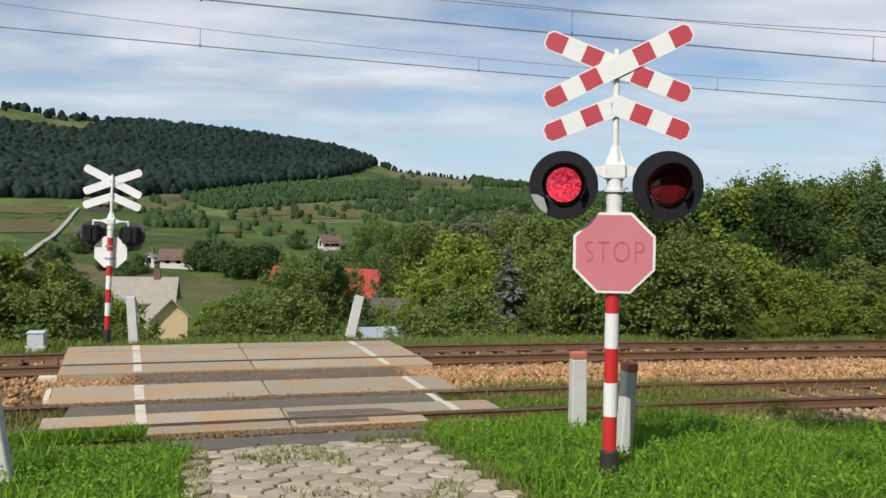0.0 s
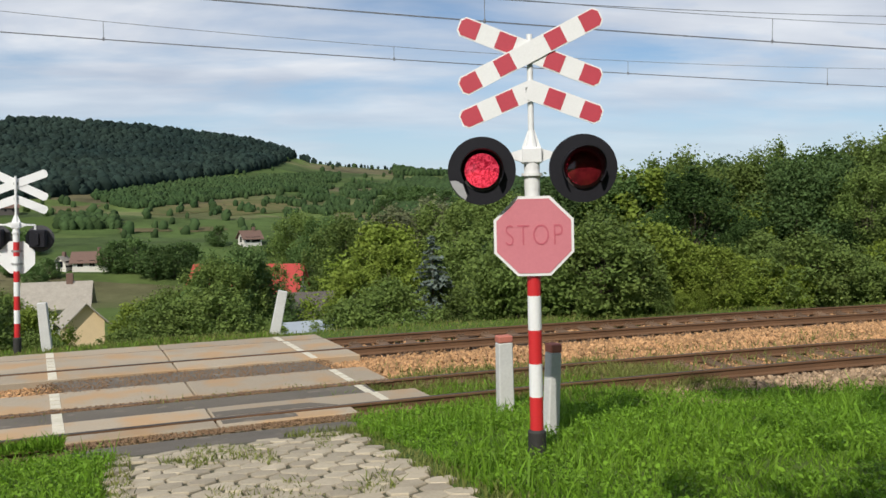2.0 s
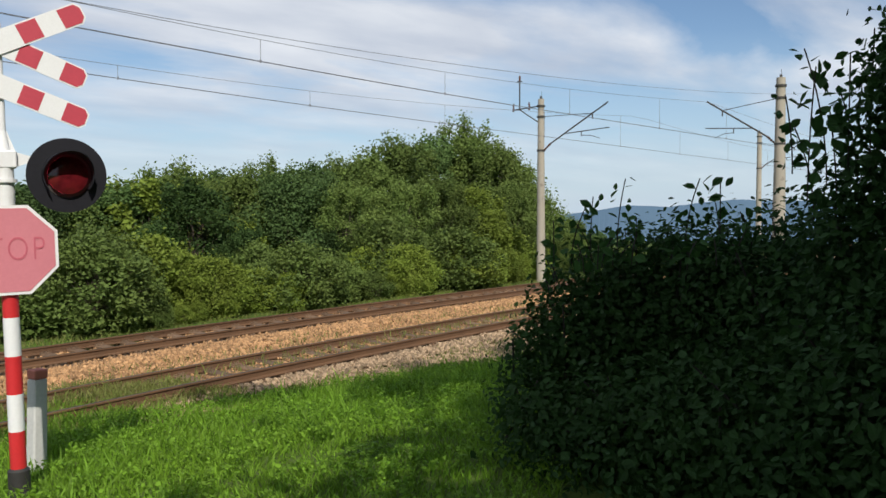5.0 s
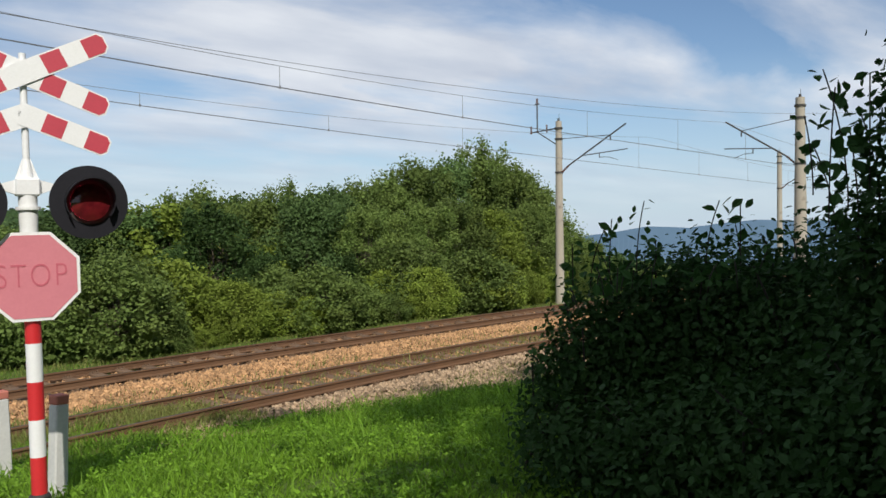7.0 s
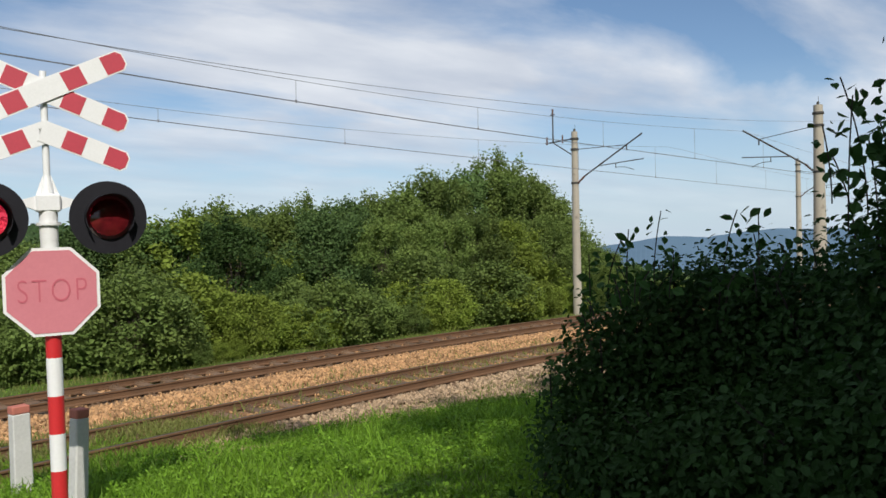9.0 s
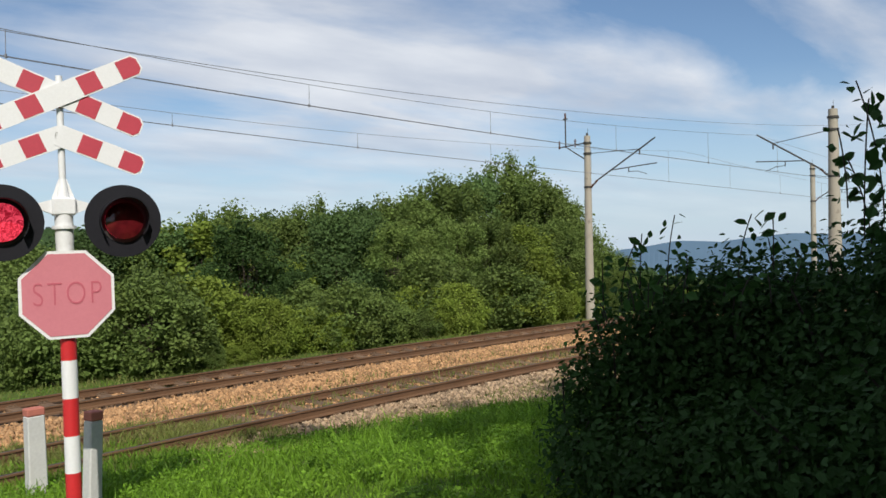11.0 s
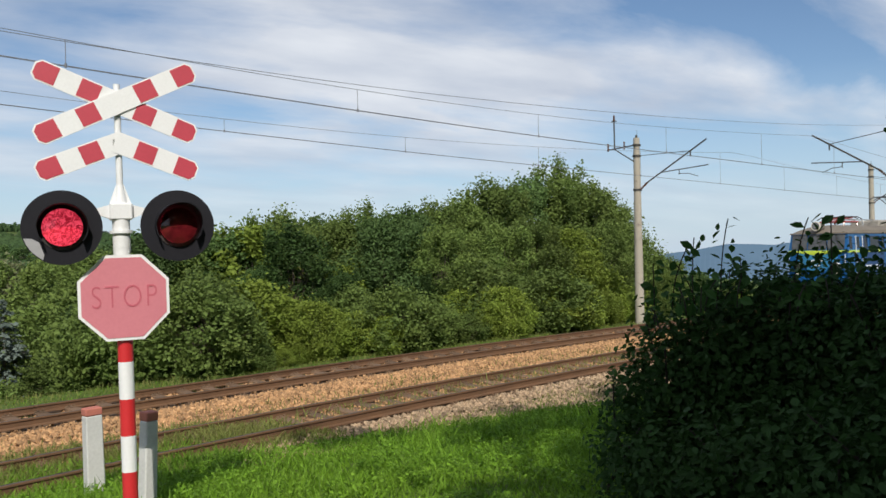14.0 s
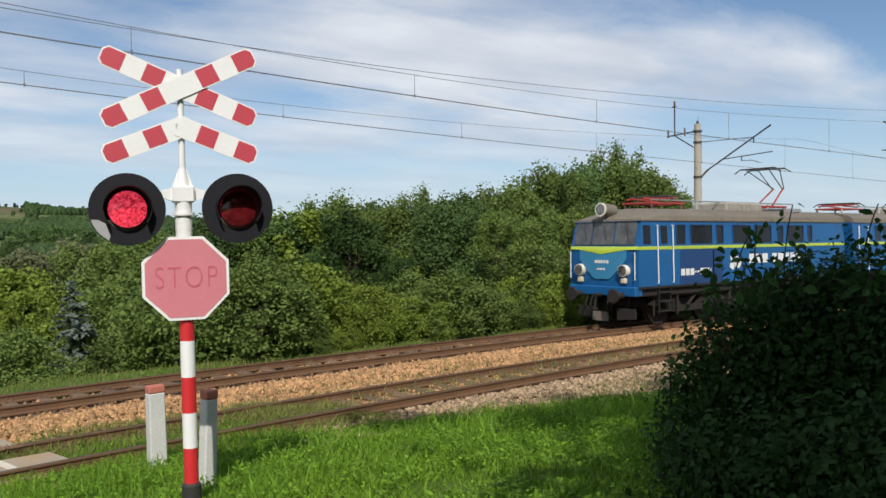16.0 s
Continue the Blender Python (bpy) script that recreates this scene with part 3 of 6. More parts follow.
for side in (0, 1):
    for v0_, v1_, z_ in ((17.28, 17.84, -0.022), (15.78, 17.03, 0.002), (14.88, 15.52, 0.018), (12.85, 13.88, -0.012), (11.34, 11.86, 0.008), (11.95, 12.56, -0.024)):
        paint(mark_u(v0_, side), v0_, mark_u(v1_, side), v1_, 0.14 if side == 0 else 0.12, z_, crossing)


def build_road():
    """The lane that comes down to the crossing: asphalt lip, then pavers."""
    bm = BM()
    rows = []
    for v in np.arange(-14, 10.83, 0.35):
        lo, hi = (-0.1, 2.62) if v < 9.3 else (-0.15 - (v - 9.3) * 0.45, 2.65 + (v - 9.3) * 0.4)
        r = []
        for f in np.linspace(0, 1, 9):
            p = tp(lo + (hi - lo) * f, v)
            edge = 0.03 if f in (0.0, 1.0) else 0
            r.append(bm.verts.new((p.x, p.y, max(gz(p.x, p.y), -0.03) + 0.012 - edge)))
        rows.append(r)
    for i in range(len(rows) - 1):
        for j in range(8):
            bm.faces.new((rows[i][j], rows[i][j + 1], rows[i + 1][j + 1], rows[i + 1][j]))
    o = obj("road", bm, "joint", smooth=True)
    tagged(o, "lane of worn hexagonal pavers ending in patched asphalt", "road", kind="structure")
    o.data.materials.append(M["asphalt"])
    for p in o.data.polygons:
        if uv_of(p.center.x, p.center.y)[1] > 9.35:
            p.material_index = 1
    return o


road = build_road()

# ---- crossing signals ----


def octagon(r):
    k = r / math.cos(math.pi / 8)
    return [(k * math.cos(math.pi / 8 + i * math.pi / 4), k * math.sin(math.pi / 8 + i * math.pi / 4)) for i in range(8)]


def text_mesh(body, size, depth):
    cu = bpy.data.curves.new("letters", "FONT")
    cu.body, cu.size, cu.extrude, cu.align_x, cu.align_y = body, size, depth, "CENTER", "CENTER"
    cu.space_character, cu.offset = 1.16, -0.004
    tmp = bpy.data.objects.new("letters", cu)
    scene.collection.objects.link(tmp)
    bpy.context.view_layer.update()
    me = bpy.data.meshes.new_from_object(tmp)
    bpy.data.objects.remove(tmp)
    return me


def board(parent, x0, z0, x1, z1, y, ends, two_sided_name="board"):
    """A crossbuck board with pointed ends and red panels on its front."""
    L = math.hypot(x1 - x0, z1 - z0)
    ang = math.atan2(z1 - z0, x1 - x0)
    m = Matrix.Translation((x0, y, z0)) @ Matrix.Rotation(-ang, 4, "Y")
    h = 0.088
    bm = BM()
    left = [(0.0, -h * 0.55), (0.0, h * 0.55), (0.042, h)] if ends[0] else [(0.0, h)]
    left_low = [(0.042, -h)] if ends[0] else [(0.0, -h)]
    right = [(L - 0.042, h), (L, h * 0.55), (L, -h * 0.55), (L - 0.042, -h)] if ends[1] else [(L, h), (L, -h)]
    prism(bm, left + right + left_low, 0.0, 0.012, m)
    b = part(two_sided_name, bm, "white", parent)

    def panel(a, c, tip):
        bm = BM()
        g = h - 0.012
        if tip == "l":
            pts = [(a + 0.012, -g * 0.52), (a + 0.012, g * 0.52), (a + 0.047, g), (c, g), (c, -g), (a + 0.047, -g)]
        elif tip == "r":
            pts = [(a, g), (c - 0.047, g), (c - 0.012, g * 0.52), (c - 0.012, -g * 0.52), (c - 0.047, -g), (a, -g)]
        else:
            pts = [(a, -g), (a, g), (c, g), (c, -g)]
        prism(bm, pts, -0.003, 0.001, m)
        part("red_panel", bm, "board_red", b)

    if ends[0]:
        panel(0.0, 0.185, "l")
        panel(0.36, 0.52, "")
    if ends[1]:
        panel(L - 0.185, L, "r")
        panel(L - 0.52, L - 0.36, "")
    return b


FLASHERS = []


LY = -0.205  # the lamps stand forward of the pole


def lamp_unit(parent, x, z, side, worn=False):
    bm = BM()
    # background disc with a hole-free plate, hood and housing behind
    bmesh.ops.create_cone(bm, cap_ends=True, segments=40, radius1=0.294, radius2=0.294, depth=0.016, matrix=Matrix.Translation((x, LY, z)) @ Matrix.Rotation(math.pi / 2, 4, "X"))
    d = part("background_disc", bm, "black" if side is not None else "disc_back", parent, "round black signal backboard")
    bm = BM()
    box(bm, x - 0.17, x + 0.17, LY + 0.01, LY + 0.26, z - 0.2, z + 0.2, 0.03)
    box(bm, x - 0.035, x + 0.035, LY + 0.26, LY + 0.3, z - 0.13, z + 0.13, 0.01)
    part("lamp_housing", bm, "black", d)
    # hood: open trough over the lens, longer above
    bm = BM()
    seg = 28
    a0, a1 = math.radians(-38), math.radians(218)
    rings = []
    for r in (0.185, 0.178):
        ring = []
        for i in range(seg + 1):
            a = a0 + (a1 - a0) * i / seg
            up = max(0.0, math.sin(a))
            ln = 0.10 + 0.17 * up
            ring.append((bm.verts.new((x + r * math.cos(a), LY - 0.005, z + r * math.sin(a))), bm.verts.new((x + r * math.cos(a), LY - 0.005 - ln, z + r * math.sin(a)))))
        rings.append(ring)
    for i in range(seg):
        (a, b), (c, e) = rings[0][i], rings[0][i + 1]
        bm.faces.new((a, b, e, c))
        (a2, b2), (c2, e2) = rings[1][i], rings[1][i + 1]
        bm.faces.new((a2, c2, e2, b2))
        bm.faces.new((b, b2, e2, e))
    part("hood", bm, "black", d)
    if worn:
        # the worn flag adds a pale metallic patch on the lower outer rim
        bm = BM()
        pts = [(x + r * math.cos(radians(q)), z + r * math.sin(radians(q))) for q, r in ((196, 0.287), (206, 0.287), (216, 0.287), (228, 0.287), (240, 0.287), (238, 0.25), (214, 0.2), (200, 0.235))]
        prism(bm, pts, LY - 0.011, LY - 0.007)
        part("pale_patch", bm, "rim_patch", d, "pale metallic patch on the lower outer rim")
    bm = BM()
    rod(bm, (x, LY - 0.008, z), (x, LY - 0.018, z), 0.176, n=32)
    part("lens_bezel", bm, "tar", d)
    # two-faced flasher: lit red face and dark face, domed on both sides
    bm = BM()
    rr, dome = 0.148, 0.035
    prev = None
    for sgn, idx in ((-1, 0), (1, 1)):
        c = bm.verts.new((0, sgn * dome, 0))
        ring_prev = None
        for q in (0.4, 0.75, 1.0):
            ring = [bm.verts.new((rr * q * math.cos(2 * math.pi * i / 28), sgn * (dome * (1 - q * q) + 0.004), rr * q * math.sin(2 * math.pi * i / 28))) for i in range(28)]
            for i in range(28):
                j = (i + 1) % 28
                f = bm.faces.new((c, ring[i], ring[j]) if ring_prev is None else (ring_prev[i], ring[i], ring[j], ring_prev[j]))
                f.material_index = idx
                f.smooth = True
            ring_prev = ring
    bmesh.ops.recalc_face_normals(bm, faces=bm.faces[:])
    fl = part("lens", bm, "lens_lit", d, "round red signal lens flashing in turn")
    fl.data.materials.append(M["lens_dark"])
    fl.location = (x, LY - 0.055, z)
    if side is not None:
        FLASHERS.append((fl, side, (x, LY - 0.055, z)))
    return d


def crossing_signal(m, label, keyed, drop=0.0, reach=0.436):
    s = empty("crossing_signal", m, label, "railway signal", "crossing signals")
    bm = BM()
    rod(bm, (0, 0, -0.3), (0, 0, 0.25), 0.082, n=20)
    rod(bm, (0, 0, 0.25), (0, 0, 0.27), 0.082, 0.062, 20)
    part("base_sleeve", bm, "tar", s, "black tarred pole foot", True)
    zs = [0.27, 0.57, 0.87, 1.175, 1.485, 1.72, 2.05, 2.36]
    for i in range(7):
        bm = BM()
        rod(bm, (0, 0, zs[i]), (0, 0, zs[i + 1]), 0.061, n=20)
        part("pole_band", bm, "red" if i % 2 == 0 else "white", s, "", True)
    bm = BM()
    rod(bm, (0, 0, 2.36), (0, 0, 2.43), 0.068, n=20)
    rod(bm, (0, 0, 2.43), (0, 0, 2.76), 0.07, n=20)
    part("upper_pole", bm, "white", s, "", True)
    bm = BM()
    rod(bm, (0, 0, 2.55), (0, 0, 2.575), 0.092, n=20)
    box(bm, -0.09, 0.09, -0.075, 0.075, 2.66, 2.80, 0.012)
    for k in (-1, 1):
        # tapered bracket arms out to the lamps
        prism(bm, [(k * 0.08, 2.79), (k * 0.20, 2.755), (k * 0.34, 2.745), (k * 0.34, 2.72), (k * 0.2, 2.715), (k * 0.08, 2.67)], -0.03, 0.03)
        rod(bm, (k * 0.30, 0.0, 2.732), (k * 0.38, 0.0, 2.732), 0.022, n=8)
        rod(bm, (k * 0.38, 0.0, 2.745), (k * 0.38, 0.0, 2.6 - drop), 0.022, n=8)
        prism(bm, [(k * 0.028, 2.8), (k * 0.085, 2.8), (k * 0.028, 2.96)], -0.008, 0.008)
    part("lamp_bracket", bm, "white", s)
    bm = BM()
    rod(bm, (0, 0, 2.78), (0, 0, 2.95), 0.055, 0.028, 14)
    rod(bm, (0, 0, 2.95), (0, 0, 3.79), 0.027, n=12)
    part("thin_mast", bm, "white", s, "", True)
    for k, side in ((-1, 0), (1, 1)):
        lamp_unit(s, k * reach - (0.012 if keyed else 0), 2.60 - drop, side if keyed else None, keyed and k < 0)
    # stop sign
    bm = BM()
    prism(bm, [(x, z + 2.02) for x, z in octagon(0.352)], -0.085, -0.075)
    sg = part("stop_sign", bm, "white", s, "faded stop sign with white rim")
    bm = BM()
    prism(bm, [(x, z + 2.02) for x, z in octagon(0.328)], -0.089, -0.084)
    part("red_face", bm, "stop_red", sg)
    me = text_mesh("STOP", 0.24, 0.002)
    me.materials.clear()
    me.materials.append(M["stop_letter"])
    t = new("letters", me)
    t.parent = sg
    t.matrix_basis = pose(0, -0.0905, 2.02, 90, 0, 0) @ Matrix.Diagonal((0.82, 1.12, 1.0, 1.0))
    for z in (1.88, 2.16):
        bm = BM()
        box(bm, -0.12, 0.12, -0.076, -0.05, z - 0.02, z + 0.02, 0.004)
        rod(bm, (0, 0, z - 0.02), (0, 0, z + 0.02), 0.072, n=16)
        part("sign_clamp", bm, "steel", sg)
    # the double crossbuck
    board(s, -0.618, 3.885, 0.618, 3.375, -0.045, (1, 1))
    board(s, -0.618, 3.33, 0.618, 3.93, -0.058, (1, 1))
    board(s, -0.618, 3.045, 0.03, 3.31, -0.045, (1, 0))
    board(s, -0.03, 3.31, 0.618, 3.055, -0.049, (0, 1))
    for z in (3.63, 3.3):
        bm = BM()
        box(bm, -0.05, 0.05, -0.045, -0.02, z - 0.03, z + 0.03, 0.004)
        part("board_clamp", bm, "steel", s)
    return s


signal = crossing_signal(pose(1.505, 7.13, 0.58, 0, -0.9, -7), "red-white pole with flashing red lamps, faded stop sign and double crossbuck", True)
far_signal = crossing_signal(pose(-7.46, 17.98, -0.15, 0, -1.6, 188) @ Matrix.Diagonal((0.98, 0.98, 0.972, 1)), "red-white signal pole across the tracks seen from behind", False, 0.17, 0.43)


def marker_post(m, w, d, h, tilt, label, cap=True):
    p = empty("marker_post", m @ pose(0, 0, 0, 0, tilt, 0), label, "post", "concrete marker posts")
    bm = BM()
    vs = box(bm, -w / 2, w / 2, -d / 2, d / 2, -0.3, h - (0.09 if cap else 0), 0.012)
    for v in bm.verts:
        f = (v.co.z + 0.3) / (h + 0.3)
        v.co.x *= 1.12 - 0.12 * f
    part("shaft", bm, "post_white", p)
    if cap:
        bm = BM()
        box(bm, -w / 2 - 0.003, w / 2 + 0.003, -d / 2 - 0.003, d / 2 + 0.003, h - 0.09, h, 0.012)
        part("painted_cap", bm, "post_top", p, "faded red painted cap")
    return p


marker_post(pose(1.755, 10.28, gz(1.755, 10.28), 0, 0, 12), 0.19, 0.14, 1.03, -1.2, "whitewashed concrete marker post with faded red cap beside the signal")
marker_post(pose(1.90, 8.32, gz(1.90, 8.32), 0, 0, 20), 0.13, 0.13, 0.96, 2.2, "grey concrete marker post with brick-red cap, slightly leaning")
marker_post(pose(-3.93, 7.2, gz(-3.93, 7.2), 0, 0, 10), 0.16, 0.14, 0.78, -9, "leaning pale concrete marker post in the grass", False)
marker_post(pose(-6.95, 18.25, -0.24, 0, 0, 10), 0.19, 0.15, 1.05, -4, "leaning whitewashed concrete post beyond the tracks", False)
marker_post(pose(-2.25, 19.9, -0.2, 0, 0, 10), 0.22, 0.16, 1.0, 12, "whitewashed concrete post leaning over beyond the tracks", False)


def trackside_box():
    b = empty("trackside_box", pose(-8.5, 16.95, -0.22, 0, 0, 15), "small grey metal trackside cabinet on a foot", "cabinet")
    bm = BM()
    box(bm, -0.16, 0.16, -0.13, 0.13, 0.1, 0.36, 0.01)
    part("case", bm, "cabinet", b)
    bm = BM()
    box(bm, -0.18, 0.18, -0.15, 0.15, 0.36, 0.40, 0.012)
    part("lid", bm, "cabinet", b)
    bm = BM()
    box(bm, -0.2, 0.2, -0.16, 0.16, -0.2, 0.1, 0.01)
    part("plinth", bm, "post_white", b)


trackside_box()

# ---- overhead line ----


def insulator(bm, a, b, r=0.06):
    a, b = Vector(a), Vector(b)
    for i in range(5):
        p = a + (b - a) * ((i + 0.5) / 5)
        q = (b - a).normalized() * 0.018
        rod(bm, p - q, p + q, r, r * 0.7, 10)
    rod(bm, a, b, r * 0.4, n=8)


def catenary_mast(x, y, side, height, label, strut_from, strut_to, outrigger=True, r0=0.2, r1=0.13, base_z=-0.6):
    """side: -1 where the bracket reaches towards the road side, +1 away from it."""
    m = Matrix.Translation((x, y, 0)) @ Matrix.Rotation(heading(uv_of(x, y)[0]), 4, "Z")
    mast = empty("catenary_mast", m, label, "mast", "overhead line masts")
    bm = BM()
    rod(bm, (0, 0, base_z), (0, 0, height), r0, r1, 16)
    part("pole", bm, "mast", mast, "", True)
    for z in (strut_from, height - 0.3, height - 0.75):
        bm = BM()
        rod(bm, (0, 0, z - 0.04), (0, 0, z + 0.04), r1 + 0.045, n=14)
        part("clamp", bm, "ironwork", mast)
    # bracket over the track
    sy, sz = side * strut_to[0], strut_to[1]
    bm = BM()
    insulator(bm, (0, side * 0.16, strut_from), (0, side * 0.5, strut_from + (sz - strut_from) * 0.5 / abs(strut_to[0])), 0.055)
    part("strut_insulator", bm, "insul", mast)
    bm = BM()
    rod(bm, (0, side * 0.4, strut_from + (sz - strut_from) * 0.4 / abs(strut_to[0])), (0, sy, sz), 0.032, n=8)
    part("strut", bm, "ironwork", mast)
    bm = BM()
    t = 0.78
    rod(bm, (0, side * 0.1, height - 0.75), (0, sy * t, strut_from + (sz - strut_from) * t), 0.014, n=6)
    rod(bm, (0, sy * t, strut_from + (sz - strut_from) * t), (0, sy * t, strut_from + (sz - strut_from) * t - 0.22), 0.03, n=6)
    part("tie_rod", bm, "ironwork", mast)
    bm = BM()
    hz = strut_from + (sz - strut_from) * 0.36
    rod(bm, (0, sy * 0.36, hz), (0, sy * 1.02, hz + 0.12), 0.02, n=6)
    part("steady_tube", bm, "ironwork", mast)
    bm = BM()
    rod(bm, (0, sy * 0.62, hz + 0.04), (0, sy * 0.62, hz - 0.15), 0.02, n=6)
    rod(bm, (0, sy * 0.62, hz - 0.12), (0, sy * 0.75, hz - 0.14), 0.012, n=6)
    rod(bm, (0, sy * 0.75, hz - 0.14), (0, sy * 0.88, hz - 0.28), 0.012, n=6)
    part("registration_arm", bm, "ironwork", mast)
    if outrigger:
        o = -side
        bm = BM()
        rod(bm, (0, 0, height - 0.28), (0, o * 1.5, height - 0.36), 0.028, n=8)
        rod(bm, (0, 0, height - 1.05), (0, o * 1.12, height - 0.36), 0.025, n=8)
        rod(bm, (0, o * 1.12, height - 0.36), (0, o * 1.12, height + 0.85), 0.03, n=8)
        box(bm, -0.03, 0.03, o * 1.12 - 0.11, o * 1.12 + 0.11, height + 0.83, height + 0.87)
        part("outrigger", bm, "ironwork", mast)
        for yy in (0.62, 1.45):
            bm = BM()
            insulator(bm, (0, o * yy, height - 0.42), (0, o * yy, height - 0.08), 0.05)
            part("pin_insulator", bm, "insul", mast)
        bm = BM()
        insulator(bm, (0, o * 1.12, height + 0.87), (0, o * 1.12, height + 1.1), 0.05)
        part("post_insulator", bm, "insul", mast)
    bm = BM()
    rod(bm, (0, 0, height), (0, 0, height + 0.12), 0.05, n=8)
    rod(bm, (0.05, 0, height), (0.05, 0, height + 0.32), 0.008, n=5)
    part("mast_cap", bm, "ironwork", mast)
    return mast


catenary_mast(25.40, 24.08, -1, 7.52, "pale concrete catenary mast with steel bracket", 5.35, (3.23, 7.11))
catenary_mast(29.14, 15.44, 1, 7.7, "stout weathered concrete catenary mast beside the hedge", 5.25, (2.85, 7.07), False, 0.27, 0.16, -0.3)
catenary_mast(53.3, 29.75, -1, 8.1, "slim distant concrete catenary mast", 5.6, (3.0, 7.3), False, 0.2, 0.15)


def wire(name, pts, r, parent):
    cu = bpy.data.curves.new(name, "CURVE")
    cu.dimensions, cu.bevel_depth, cu.bevel_resolution = "3D", r, 1
    sp = cu.splines.new("POLY")
    sp.points.add(len(pts) - 1)
    for p, q in zip(sp.points, pts):
        p.co = (*q, 1)
    tmp = bpy.data.objects.new(name, cu)
    scene.collection.objects.link(tmp)
    bpy.context.view_layer.update()
    me = bpy.data.meshes.new_from_object(tmp)
    bpy.data.objects.remove(tmp)
    me.materials.clear()
    me.materials.append(M["wire"])
    o = new(name, me)
    o.parent = parent
    return o


def overhead(mid, contact, carrier, label, mast_u, u0=-30):
    w = empty("overhead_wire", Matrix(), label, "overhead wire", "overhead lines")
    us = np.arange(u0, 95, 1.5)
    wire("contact_wire", [tp(u, mid, contact(u)) for u in us], 0.0055, w)
    wire("contact_wire", [tp(u, mid + 0.05, contact(u)) for u in us], 0.0055, w)
    wire("carrier_wire", [tp(u, mid, carrier(u)) for u in us], 0.0055, w)
    u = u0 + 2.0
    while u < 60:
        bm = BM()
        rod(bm, tp(u, mid, contact(u)), tp(u, mid, carrier(u)), 0.006, n=5)
        rod(bm, tp(u, mid, contact(u) - 0.03), tp(u, mid, contact(u) + 0.03), 0.02, n=5)
        part("dropper", bm, "wire", w)
        u += 5.6


def span(lo, hi, centre, half):
    """A carrier that hangs low at mid-span and is held high at the masts."""
    def f(u):
        k = ((u - centre + half) % (2 * half)) - half
        return lo + (hi - lo) * (k / half) ** 2
    return f


overhead(NEAR_MID, lambda u: 5.75 - 0.004 * (u - 8), span(6.13, 6.95, 8.0, 24.0), "paired contact wires and carrier over the nearer track", 32)
overhead(FAR_MID, lambda u: 5.98 - 0.012 * (u + 2), span(6.1, 6.95, 11.0, 24.0), "paired contact wires and carrier over the further track", 31)
feeder = empty("feeder_wire", Matrix(), "thin line wire along the mast tops", "wire")
wire("line_wire", [tp(u, 19.0, 8.5 + 0.0009 * (u - 5) ** 2 - 0.55) for u in np.arange(-30, 95, 2.0)], 0.009, feeder)

# ---- locomotive ----
BODY = 13.1
HALF = 1.44


def nose_x(y, z):
    """How far the front skin lies behind the foremost line."""
    return -0.05 * abs(y) ** 1.5 - max(0.0, z - 2.5) * 0.22 - max(0.0, 1.5 - z) * 0.05


def side_y(z):
    return HALF - max(0.0, z - 2.55) * 0.06


def side_panel(x0, x1, z0, z1, off, name, material, parent, s=1, thick=0.02):
    bm = BM()
    pts = [(x0, z0), (x1, z0), (x1, z1), (x0, z1)]
    a = [bm.verts.new((x, s * (side_y(z) + off), z)) for x, z in pts]
    b = [bm.verts.new((x, s * (side_y(z) + off - thick), z)) for x, z in pts]
    bm.faces.new(a)
    bm.faces.new(b[::-1])
    for i in range(4):
        bm.faces.new((a[i], b[i], b[(i + 1) % 4], a[(i + 1) % 4]))
    bmesh.ops.recalc_face_normals(bm, faces=bm.faces[:])
    return part(name, bm, material, parent)


